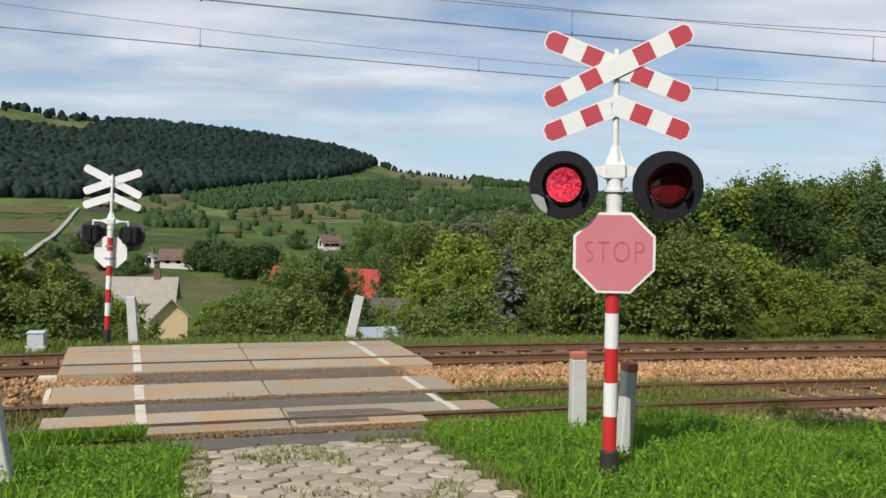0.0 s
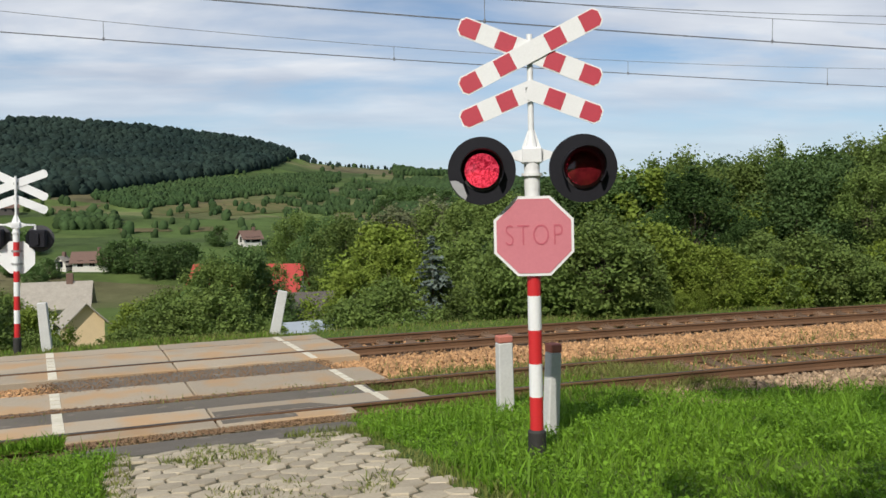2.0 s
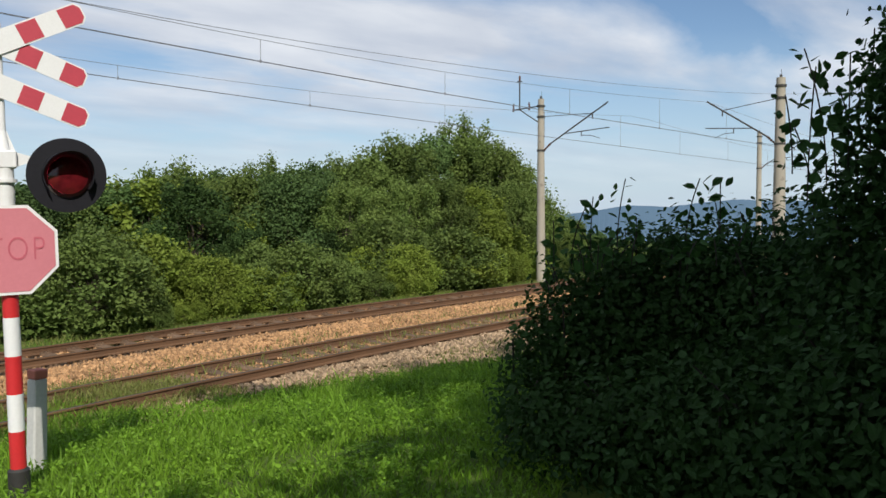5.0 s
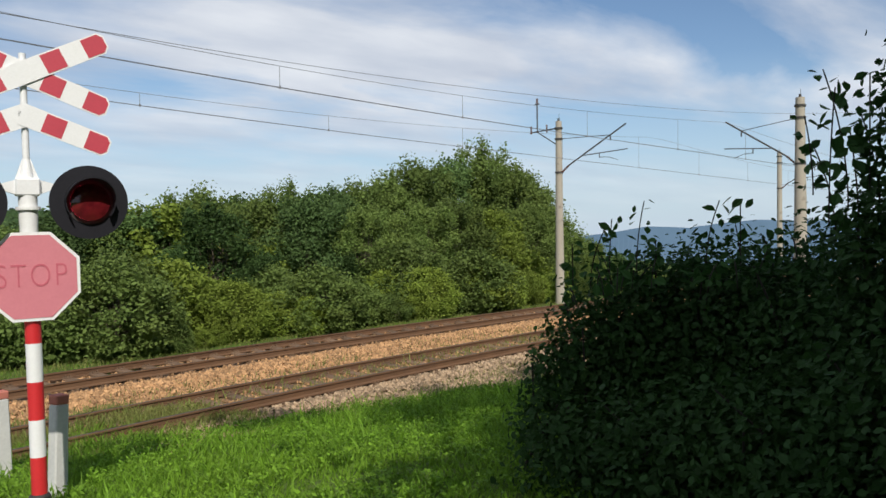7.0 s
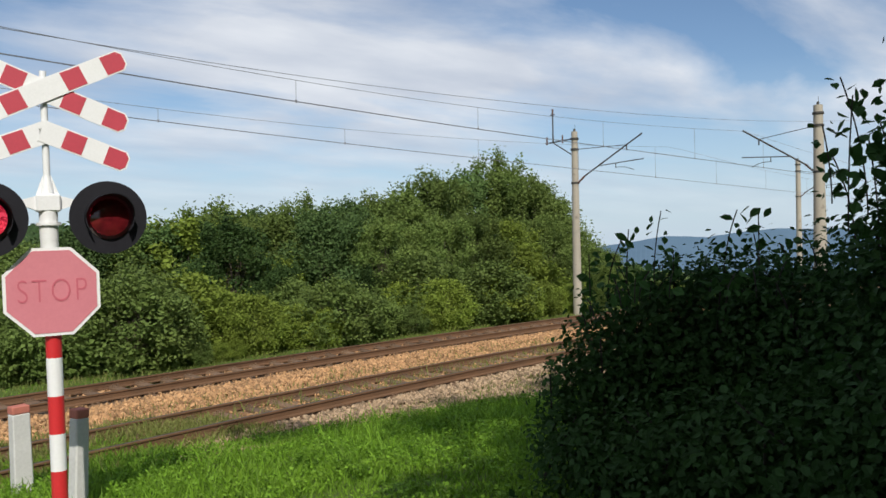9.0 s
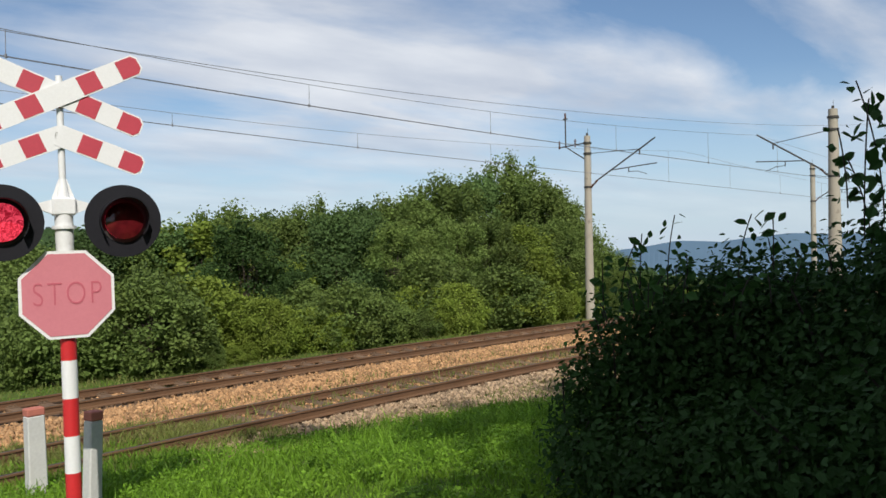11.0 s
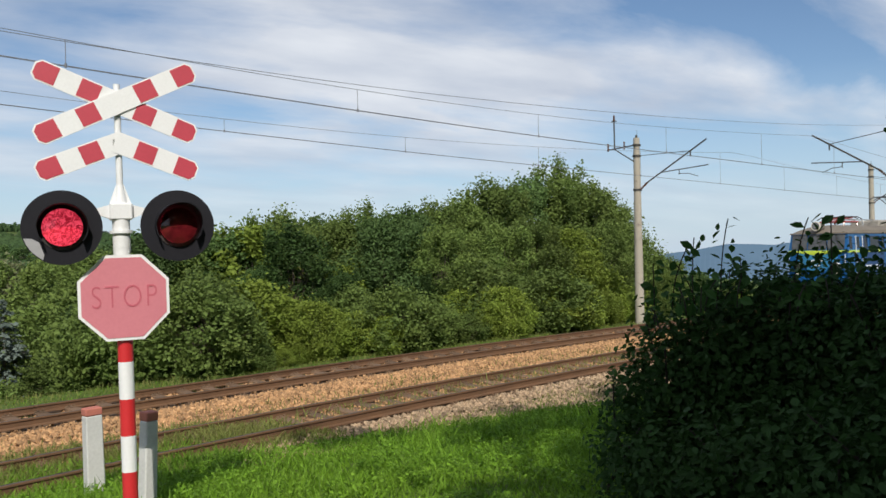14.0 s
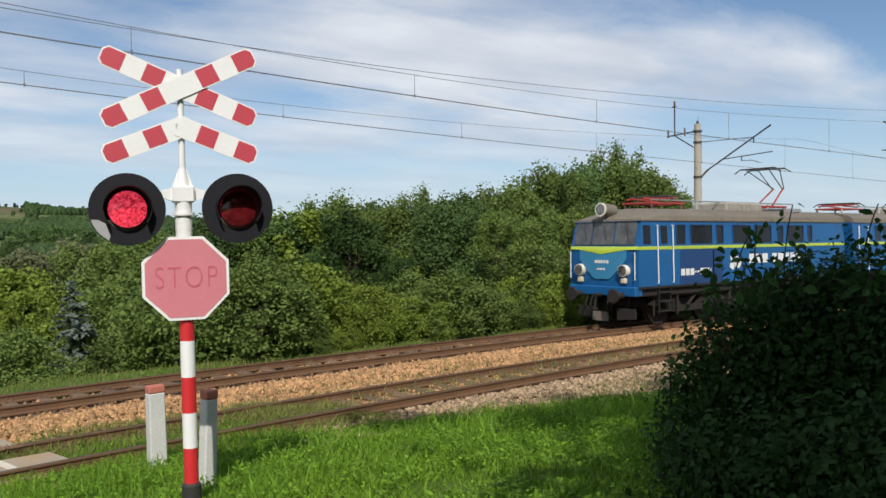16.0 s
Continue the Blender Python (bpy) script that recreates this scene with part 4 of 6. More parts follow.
def pantograph(parent, x, raised, name="pantograph"):
    z0 = 4.0
    bm = BM()
    for sy in (-0.55, 0.55):
        rod(bm, (x - 0.95, sy, z0 + 0.03), (x + 0.95, sy, z0 + 0.03), 0.035, n=6)
    for sx in (-0.85, 0.85):
        rod(bm, (x + sx, -0.55, z0 + 0.03), (x + sx, 0.55, z0 + 0.03), 0.035, n=6)
    p = part(name, bm, "pan_red", parent)
    for sx in (-0.8, 0.8):
        for sy in (-0.55, 0.55):
            bm = BM()
            insulator(bm, (x + sx, sy, 3.8), (x + sx, sy, z0), 0.05)
            part("insulator", bm, "insul", p)
    bm = BM()
    if raised:
        knee, top = (x - 1.3, 4.78), (x + 0.2, 5.5)
        for sy in (-0.35, 0.35):
            rod(bm, (x - 0.25, sy, z0 + 0.05), (knee[0], sy * 0.6, knee[1]), 0.035, n=6)
        part("lower_arm", bm, "pan_red", p)
        bm = BM()
        for sy in (-0.3, 0.3):
            rod(bm, (knee[0], sy * 0.6, knee[1]), (top[0], sy * 1.6, top[1]), 0.022, n=6)
        rod(bm, (knee[0], -0.25, knee[1]), (top[0] - 0.85, -0.45, top[1]), 0.02, n=6)
        rod(bm, (knee[0], 0.25, knee[1]), (top[0] - 0.85, 0.45, top[1]), 0.02, n=6)
        part("upper_arm", bm, "ironwork", p)
        bm = BM()
        for sx in (-0.7, 0.0):
            rod(bm, (top[0] + sx, -0.75, top[1] + 0.03), (top[0] + sx, 0.75, top[1] + 0.03), 0.03, n=6)
            for k in (-1, 1):
                rod(bm, (top[0] + sx, k * 0.75, top[1] + 0.03), (top[0] + sx, k * 1.0, top[1] - 0.13), 0.022, n=6)
        rod(bm, (top[0] - 0.7, -0.4, top[1]), (top[0], -0.4, top[1]), 0.018, n=6)
        rod(bm, (top[0] - 0.7, 0.4, top[1]), (top[0], 0.4, top[1]), 0.018, n=6)
        part("collector_head", bm, "ironwork", p)
    else:
        for sy in (-0.4, 0.4):
            rod(bm, (x - 0.9, sy, z0 + 0.12), (x + 0.9, sy * 0.7, z0 + 0.2), 0.03, n=6)
            rod(bm, (x - 0.8, sy * 0.8, z0 + 0.24), (x + 0.95, sy, z0 + 0.16), 0.03, n=6)
        part("folded_arms", bm, "pan_red", p)
        bm = BM()
        for sx in (-0.25, 0.25):
            rod(bm, (x + sx, -0.8, z0 + 0.27), (x + sx, 0.8, z0 + 0.27), 0.03, n=6)
            for k in (-1, 1):
                rod(bm, (x + sx, k * 0.8, z0 + 0.27), (x + sx, k * 1.02, z0 + 0.14), 0.022, n=6)
        part("collector_head", bm, "ironwork", p)
    return p


def nose_strip(y0, y1, low, high, off, name, material, parent, label="", n=8):
    """A curved band on the nose between the heights low(y) and high(y)."""
    bm = BM()
    cols = []
    for i in range(n + 1):
        y = y0 + (y1 - y0) * i / n
        a, b = low(y), high(y)
        cols.append([bm.verts.new((nose_x(y, z) + o, y, z)) for z, o in ((a, off), ((a + b) / 2, off), (b, off), (b, off - 0.03), (a, off - 0.03))])
    for i in range(n):
        for j in range(5):
            k = (j + 1) % 5
            bm.faces.new((cols[i][j], cols[i + 1][j], cols[i + 1][k], cols[i][k]))
    bm.faces.new(cols[0])
    bm.faces.new(cols[-1][::-1])
    bmesh.ops.recalc_face_normals(bm, faces=bm.faces[:])
    return part(name, bm, material, parent, label)


WIN = [(2.05, 2.48), (2.81, 3.97), (4.28, 4.63), (5.24, 6.31), (6.58, 7.66), (8.14, 8.46), (8.79, 9.91), (10.3, 10.55)]


def loco_section(label, front):
    """One half of the twin locomotive; x forward, rail level at z 0, nose at x 0."""
    L = empty("locomotive", Matrix(), label, "locomotive", "twin locomotive")
    # body shell: side walls, floor and a nose built on a grid
    bm = BM()
    zs = [1.30, 1.75, 2.2, 2.52, 2.6, 3.0, 3.42]
    ys = [-1.0, -0.62, -0.22, 0.0, 0.22, 0.62, 1.0]

    def nose_pt(k, z):
        y = k * side_y(z)
        return bm.verts.new((nose_x(y, z) - 0.03 if front else -0.05, y, z))

    grid = [[nose_pt(k, z) for k in ys] for z in zs]
    for i in range(len(zs) - 1):
        for j in range(len(ys) - 1):
            bm.faces.new((grid[i][j], grid[i][j + 1], grid[i + 1][j + 1], grid[i + 1][j]))
    back = [[bm.verts.new((-BODY, k * side_y(z), z)) for k in (-1.0, 1.0)] for z in zs]
    for i in range(len(zs) - 1):
        bm.faces.new((grid[i][0], grid[i + 1][0], back[i + 1][0], back[i][0]))
        bm.faces.new((grid[i][-1], back[i][1], back[i + 1][1], grid[i + 1][-1]))
        bm.faces.new((back[i][0], back[i + 1][0], back[i + 1][1], back[i][1]))
    bm.faces.new(grid[0][::-1] + [back[0][0], back[0][1]])
    bmesh.ops.recalc_face_normals(bm, faces=bm.faces[:])
    body = part("body", bm, "blue", L, "blue locomotive body")
    # roof: rounded, sloping down to the brow over the cab windows
    bm = BM()
    cross = [(-1.0, 0.0), (-0.97, 0.35), (-0.85, 0.62), (-0.5, 0.92), (0.0, 1.0), (0.5, 0.92), (0.85, 0.62), (0.97, 0.35), (1.0, 0.0)]
    st = [(-0.22, 0.10, 0.97), (-0.45, 0.42, 1.0), (-0.8, 0.72, 1.0), (-1.3, 0.95, 1.0), (-1.9, 1.0, 1.0), (-BODY + 0.02, 1.0, 1.0)] if front else [(-0.06, 1.0, 1.0), (-BODY + 0.02, 1.0, 1.0)]
    rows = []
    for x, h, w in st:
        rows.append([bm.verts.new((x - (0.10 * abs(k) ** 2 if front and x > -1 else 0), k * 1.43 * w, 3.43 + 0.44 * h * q)) for k, q in cross])
    for i in range(len(rows) - 1):
        for j in range(len(cross) - 1):
            bm.faces.new((rows[i][j], rows[i][j + 1], rows[i + 1][j + 1], rows[i + 1][j]))
    bm.faces.new(rows[0])
    bm.faces.new(rows[-1][::-1])
    bmesh.ops.recalc_face_normals(bm, faces=bm.faces[:])
    roof = part("roof", bm, "roof", L, "dusty grey roof with streaks", True)
    bm = BM()
    for s in (-1, 1):
        box(bm, -BODY, -0.25, s * 1.40 - 0.03, s * 1.40 + 0.03, 3.40, 3.46, 0.01)
    part("gutter", bm, "roof", roof)
    bm = BM()
    box(bm, -8.2, -5.9, -0.75, 0.75, 3.75, 4.14, 0.07)
    for k in range(8):
        box(bm, -8.05 + k * 0.28, -7.95 + k * 0.28, -0.77, 0.77, 3.86, 4.06)
    part("resistor_cover", bm, "roof_box", roof, "pale grey resistor housing")
    bm = BM()
    box(bm, -11.5, -10.2, -0.5, 0.5, 3.8, 3.98, 0.04)
    for x in (-4.6, -9.2):
        insulator(bm, (x, 0.4, 3.8), (x, 0.4, 4.15), 0.07)
    rod(bm, (-2.0, 0.4, 4.15), (-11.0, 0.4, 4.15), 0.025, n=6)
    part("roof_gear", bm, "steel", roof)
    if front:
        pantograph(L, -2.7, False)
        pantograph(L, -9.3, True)
    else:
        pantograph(L, -1.7, False)
    # lime waist line, lower skirt, windows on both flanks
    for s in (-1, 1):
        side_panel(-BODY, -0.12 if front else -0.06, 2.49, 2.595, 0.006, "waist_line", "lime", body, s)
        side_panel(-BODY, -0.14 if front else -0.06, 1.26, 1.33, 0.012, "sill", "under", body, s)
        for a, b in WIN:
            w = side_panel(-b, -a, 2.66, 3.27, 0.004, "window", "glass", body, s)
            bm = BM()
            y0 = s * (side_y(2.96) + 0.012)
            for x0, x1, z0, z1 in ((-b - 0.03, -a + 0.03, 2.63, 2.66), (-b - 0.03, -a + 0.03, 3.27, 3.3), (-b - 0.03, -b, 2.66, 3.27), (-a, -a + 0.03, 2.66, 3.27)):
                box(bm, x0, x1, y0 - 0.012, y0 + 0.012, z0, z1)
            part("window_frame", bm, "darkblue", w)
        if front:
            side_panel(-0.72, -0.36, 2.66, 3.27, 0.004, "cab_window", "glass", body, s)
            d = side_panel(-1.72, -1.1, 1.35, 3.36, 0.006, "cab_door", "blue", body, s)
            side_panel(-1.56, -1.24, 2.68, 3.25, 0.012, "door_window", "glass", d, s)
            bm = BM()
            for x in (-1.02, -1.8):
                rod(bm, (x, s * 1.50, 1.42), (x, s * 1.46, 3.28), 0.022, n=6)
                for z in (1.42, 3.26):
                    rod(bm, (x, s * 1.40, z), (x, s * 1.50, z), 0.015, n=5)
            part("handrail", bm, "logo", body, "white handrails beside the cab door")
            side_panel(-4.6, -2.2, 1.34, 2.48, 0.003, "dark_panel", "darkblue", body, s, 0.01)
        else:
            bm = BM()
            for x in (-0.5, -1.3):
                rod(bm, (x, s * 1.50, 1.42), (x, s * 1.46, 3.28), 0.022, n=6)
            part("handrail", bm, "logo", body)
        # emblem and lettering shapes
        bm = BM()
        y0 = s * (HALF + 0.007)
        for cx, cz, r in ((-5.25, 2.16, 0.2), (-5.5, 1.98, 0.2), (-5.15, 1.86, 0.14)):
            rod(bm, (cx, y0 - s * 0.01, cz), (cx, y0, cz), r, n=20)
        part("emblem", bm, "logo", body)
        x = -6.2
        for k, wd in enumerate((0.34, 0.3, 0.34, 0.12, 0.3, 0.34, 0.3, 0.34, 0.3)):
            if k != 3:
                bm = BM()
                box(bm, x - wd, x, y0 - 0.006, y0 + 0.006, 1.93, 2.26)
                part("lettering_bar", bm, "logo", body)
            x -= wd + 0.1
        x = -2.25
        for wd in (0.2, 0.19, 0.2, 0.08, 0.1, 0.16, 0.16, 0.18):
            bm = BM()
            box(bm, x - wd, x, y0 - 0.006, y0 + 0.006, 1.62 if wd > 0.1 else 1.7, 1.84 if wd > 0.1 else 1.76)
            part("lettering_bar", bm, "logo", body)
            x -= wd + 0.055
    if front:
        # windscreens, brow, lime chevron, lamps and buffers
        for y0, y1 in ((-1.28, -0.5), (-0.44, 0.44), (0.5, 1.28)):
            g = nose_strip(y0, y1, lambda y: 2.66, lambda y: 3.39, 0.004, "windscreen", "screen", body, "dark cab windscreen", 6)
            bm = BM()
            ym = (y0 + y1) / 2
            rod(bm, (nose_x(ym, 3.28) + 0.03, ym, 3.30), (nose_x(ym, 2.8) + 0.03, ym + 0.18, 2.8), 0.012, n=5)
            part("wiper", bm, "ironwork", g)
        nose_strip(-1.40, 1.40, lambda y: 3.41, lambda y: 3.47, 0.06, "brow", "roof", roof, "grey roof brow over the cab windows", 12)
        nose_strip(-1.42, 1.42, lambda y: 2.35 + 0.15 * min(1.0, abs(y) / 1.0), lambda y: 2.6, 0.006, "lime_chevron", "lime", body, "lime chevron across the nose", 16)
        nose_strip(-0.98, 0.98, lambda y: 1.55 + 0.62 * max(0.0, (abs(y) - 0.35)) / 0.63, lambda y: 2.335 + 0.15 * min(1.0, abs(y) / 1.0), 0.003, "pale_shield", "lightblue", body, "", 14)
        for k, wd, z in ((-0.22, 0.09, 2.06), (-0.1, 0.09, 2.06), (0.02, 0.09, 2.06), (0.14, 0.06, 2.06), (0.26, 0.09, 2.06), (-0.12, 0.09, 1.84), (0.0, 0.09, 1.84), (0.12, 0.09, 1.84)):
            bm = BM()
            box(bm, 0.0, 0.012, k - wd / 2, k + wd / 2, z, z + (0.1 if z > 2 else 0.06))
            part("number_bar", bm, "logo", body)
        for y in (-0.92, 0.92):
            bm = BM()
            x = nose_x(y, 1.85)
            rod(bm, (x - 0.05, y, 1.83), (x + 0.12, y, 1.83), 0.2, 0.19, 24)
            h = part("headlight", bm, "rim", L, "round headlight with pale rim")
            bm = BM()
            rod(bm, (x + 0.12, y, 1.83), (x + 0.135, y, 1.83), 0.168, n=24)
            part("lamp_glass", bm, "lampglass", h)
            bm = BM()
            box(bm, x - 0.05, x + 0.09, y - 0.1, y + 0.1, 1.42, 1.6, 0.03)
            part("marker_light", bm, "marker", L)
        bm = BM()
        rod(bm, (-0.6, 0, 3.76), (0.02, 0, 3.8), 0.2, 0.22, 24)
        rod(bm, (-0.35, 0, 3.4), (-0.35, 0, 3.62), 0.1, n=12)
        h = part("top_headlight", bm, "roof", L, "large round headlight on the brow")
        bm = BM()
        rod(bm, (-0.02, 0, 3.797), (0.025, 0, 3.8), 0.228, n=24)
        part("rim_ring", bm, "rim", h)
        bm = BM()
        rod(bm, (0.02, 0, 3.8), (0.035, 0, 3.801), 0.18, n=24)
        part("lamp_glass", bm, "lampglass", h)
        for y in (-1.36, 1.36):
            bm = BM()
            rod(bm, (nose_x(1.36, 2.0) + 0.06, y, 1.55), (nose_x(1.36, 2.4) + 0.06, y, 2.42), 0.018, n=6)
            part("front_rail", bm, "logo", L)
        bm = BM()
        box(bm, -0.35, 0.02, -1.4, 1.4, 1.02, 1.32, 0.03)
        part("buffer_beam", bm, "blue", L)
        for y in (-0.88, 0.88):
            bm = BM()
            rod(bm, (0.0, y, 1.05), (0.42, y, 1.05), 0.1, n=14)
            rod(bm, (0.42, y, 1.05), (0.48, y, 1.05), 0.23, 0.22, 20)
            part("buffer", bm, "under", L)
        bm = BM()
        rod(bm, (0.0, 0, 1.04), (0.3, 0, 1.04), 0.06, n=8)
        rod(bm, (0.26, 0, 1.06), (0.32, 0, 0.62), 0.035, n=6)
        box(bm, 0.25, 0.36, -0.09, 0.09, 0.55, 0.64, 0.02)
        part("coupling", bm, "under", L)
        for y in (-0.55, -0.35, 0.35, 0.55):
            bm = BM()
            rod(bm, (0.02, y, 1.0), (0.14, y * 1.02, 0.72), 0.022, n=6)
            rod(bm, (0.14, y * 1.02, 0.72), (0.05, y * 0.9, 0.5), 0.022, n=6)
            part("brake_hose", bm, "under", L)
        for s in (-1, 1):
            bm = BM()
            prism(bm, [(s * 0.45, 0.22), (s * 1.2, 0.3), (s * 1.2, 0.62), (s * 0.45, 0.62)], -0.03, 0.03, pose(-0.25, 0, 0, 0, 0, 90))
            rod(bm, (-0.4, s * 0.85, 1.1), (-0.25, s * 0.85, 0.55), 0.03, n=6)
            part("rail_guard", bm, "under", L)
        bm = BM()
        prism(bm, [(-0.35, 0.2), (0.35, 0.2), (0.3, 0.5), (-0.3, 0.5)], -0.02, 0.02, pose(0.05, 0, 0, 0, 0, 90))
        part("plough_plate", bm, "roof", L)
        for s in (-1, 1):
            bm = BM()
            for z in (0.5, 0.82, 1.1):
                box(bm, -1.72, -1.14, s * 1.3, s * 1.5, z, z + 0.03)
            for x in (-1.72, -1.14):
                rod(bm, (x, s * 1.42, 0.45), (x, s * 1.42, 1.35), 0.02, n=6)
            part("cab_step", bm, "under", L)
    # bogies: frames, wheels, springs
    for xc in (-3.1, -10.0):
        bm = BM()
        for s in (-1, 1):
            prism(bm, [(-2.1, 0.72), (-1.9, 0.95), (-0.7, 0.95), (-0.4, 0.62), (0.4, 0.62), (0.7, 0.95), (1.9, 0.95), (2.1, 0.72), (0.9, 0.42), (-0.9, 0.42)], s * 1.08 - 0.06, s * 1.08 + 0.06, pose(xc, 0, 0))
            for dx in (-1.5, -1.0, 1.0, 1.5):
                for k in range(5):
                    rod(bm, (xc + dx, s * 1.16, 0.55 + k * 0.07), (xc + dx, s * 1.16, 0.58 + k * 0.07), 0.09, n=10)
            for dx in (-1.25, 1.25):
                box(bm, xc + dx - 0.16, xc + dx + 0.16, s * 1.05, s * 1.22, 0.48, 0.78, 0.03)
            rod(bm, (xc - 0.5, s * 1.2, 1.2), (xc + 0.2, s * 1.2, 0.6), 0.05, n=8)
            rod(bm, (xc + 1.9, s * 1.15, 0.35), (xc + 1.9, s * 1.15, 1.2), 0.035, n=6)
        box(bm, xc - 2.0, xc + 2.0, -0.9, 0.9, 0.6, 0.85)
        bg = part("bogie_frame", bm, "under", L)
        for dx in (-1.25, 1.25):
            bm = BM()
            rod(bm, (xc + dx, -1.0, 0.6), (xc + dx, 1.0, 0.6), 0.09, n=8)
            for s in (-1, 1):
                rod(bm, (xc + dx, s * 0.70, 0.6), (xc + dx, s * 0.83, 0.6), 0.6, n=28)
                rod(bm, (xc + dx, s * 0.66, 0.6), (xc + dx, s * 0.70, 0.6), 0.64, n=28)
            part("wheelset", bm, "under", bg)
    bm = BM()
    box(bm, -BODY + 0.1, -0.4, -1.34, 1.34, 1.0, 1.32, 0.03)
    part("underframe", bm, "under", L)
    for x0, x1, z0 in ((-8.0, -7.05, 0.5), (-6.95, -6.2, 0.6), (-6.1, -5.2, 0.45)):
        for s in (-1, 1):
            bm = BM()
            box(bm, x0, x1, s * 0.95 - 0.35, s * 0.95 + 0.35, z0, 1.05, 0.04)
            part("equipment_box", bm, "under", L)
    for s in (-1, 1):
        bm = BM()
        rod(bm, (-7.9, s * 1.2, 0.95), (-0.8, s * 1.2, 0.98), 0.035, n=6)
        rod(bm, (-2.3, s * 1.25, 0.35), (-2.3, s * 1.25, 1.1), 0.045, n=6)
        rod(bm, (-4.9, s * 1.25, 0.3), (-4.6, s * 1.25, 1.1), 0.045, n=6)
        part("air_pipe", bm, "under", L)
    return L


loco_a = loco_section("blue electric locomotive half with lime waist line, cab leading", True)
loco_b = loco_section("blue electric locomotive half coupled behind the leading one", False)


# ---- houses in the valley ----


def house(x, y, base, L, W, wall_h, roof_h, rz, wall, roof, label, chimney=True, windows=True):
    h = empty("house", pose(x, y, base, 0, 0, rz), label, "house", "valley houses")
    bm = BM()
    box(bm, -L / 2, L / 2, -W / 2, W / 2, -2.0, wall_h)
    for s in (-1, 1):
        prism(bm, [(-W / 2, wall_h), (W / 2, wall_h), (0, wall_h + roof_h)], -0.12, 0.12, pose(s * (L / 2 - 0.12), 0, 0, 0, 0, 90))
    part("wall", bm, wall, h)
    bm = BM()
    o = 0.5
    for s in (-1, 1):
        dz = roof_h / (W / 2) * o
        prism(bm, [(0, wall_h + roof_h + 0.14), (s * (W / 2 + o), wall_h - dz + 0.14), (s * (W / 2 + o), wall_h - dz), (0, wall_h + roof_h)], -L / 2 - o, L / 2 + o, pose(0, 0, 0, 0, 0, 90))
    rf = part("roof", bm, roof, h)
    if chimney:
        bm = BM()
        box(bm, L * 0.15, L * 0.15 + 0.6, -0.3, 0.3, wall_h + roof_h * 0.5, wall_h + roof_h + 0.9)
        part("chimney", bm, "roof_brown", rf)
    if not windows:
        return h
    for sx in (-0.28, 0.05, 0.3):
        for s in (-1, 1):
            bm = BM()
            box(bm, sx * L - 0.5, sx * L + 0.5, s * W / 2 - 0.04, s * W / 2 + 0.04, wall_h * 0.42, wall_h * 0.42 + 1.2)
            part("window", bm, "glass", h)
    for s in (-1, 1):
        bm = BM()
        box(bm, s * L / 2 - 0.04, s * L / 2 + 0.04, -0.55, 0.55, wall_h * 0.42, wall_h * 0.42 + 1.2)
        part("window", bm, "glass", h)
    return h


def polar(az, r):
    return r * math.sin(radians(az)), r * math.cos(radians(az))


def house_at(az, r, *a):
    x, y = polar(az, r)
    house(x, y, gz(x, y), *a)


def house_on(az, r, *a, **k):
    x, y = polar(az, r)
    return house(x, y, gz(x, y), *a, **k)


house_on(-18.75, 79, 4.0, 3.0, 2.9, 1.5, -62, "plaster", "roof_grey", "cream gabled annex with a weathered grey roof among bushes", False, False)
house_on(-20.1, 87, 5.4, 4.2, 4.1, 1.9, 12, "whitewall", "roof_grey", "old house with a long weathered grey roof among bushes")
red = house_on(-8.1, 80, 9.8, 6.2, 4.6, 2.5, -7, "whitewall", "roof_red", "white house with a bright red sheet roof behind trees", False)
house_on(-3.7, 38, 4.4, 4.2, 2.4, 1.9, 12, "plaster", "roof_dark", "low shed with a dark roof below the crossing", False, False)
house_at(-3.9, 27.0, 2.0, 1.6, 1.25, 0.22, 20, "post_white", "sheet", "small hut with a pale sheet metal roof", False, False)

# ---- the far hillside ----
HILL_R = np.concatenate([np.arange(120, 420, 3.0), np.arange(420, 1000, 5.0)])


def hill(az, el):
    """The first place on the slope that shows at a bearing and an elevation."""
    a = radians(az)
    X, Y = HILL_R * math.sin(a), HILL_R * math.cos(a)
    e = np.degrees(np.arctan2(ground_z(X, Y) - 2.92, HILL_R))
    k = int(np.argmax(e >= el)) if (e >= el).any() else len(e) - 1
    return float(X[k]), float(Y[k]), float(ground_z(X, Y)[k])


def hill_range(az, el):
    x, y, z = hill(az, el)
    return math.hypot(x, y)


for az_, el_, L_, W_, wh_, rh_, rz_, wl_, rf_, lb_ in (
        (-18.0, -4.2, 6.6, 4.6, 1.7, 1.7, 8, "whitewall", "roof_brown", "white valley house with a brown tiled roof beside the road"),
        (-19.75, -4.2, 2.0, 2.4, 1.5, 1.2, 80, "whitewall", "roof_grey", "small white outbuilding beside the valley road"),
        (-8.0, -3.05, 4.2, 3.6, 1.7, 1.5, 30, "whitewall", "roof_brown", "distant pale house half hidden by trees"),
        (-23.0, -0.55, 13.0, 9.0, 3.2, 3.0, 30, "roof_dark", "roof_brown", "distant farm barn with a brown roof beside the valley lane"),
        (-24.0, -2.3, 5.0, 4.0, 2.0, 1.8, 20, "whitewall", "roof_dark", "small farmhouse with a dark roof among trees")):
    house_at(az_, hill_range(az_, el_), L_, W_, wh_, rh_, rz_, wl_, rf_, lb_)


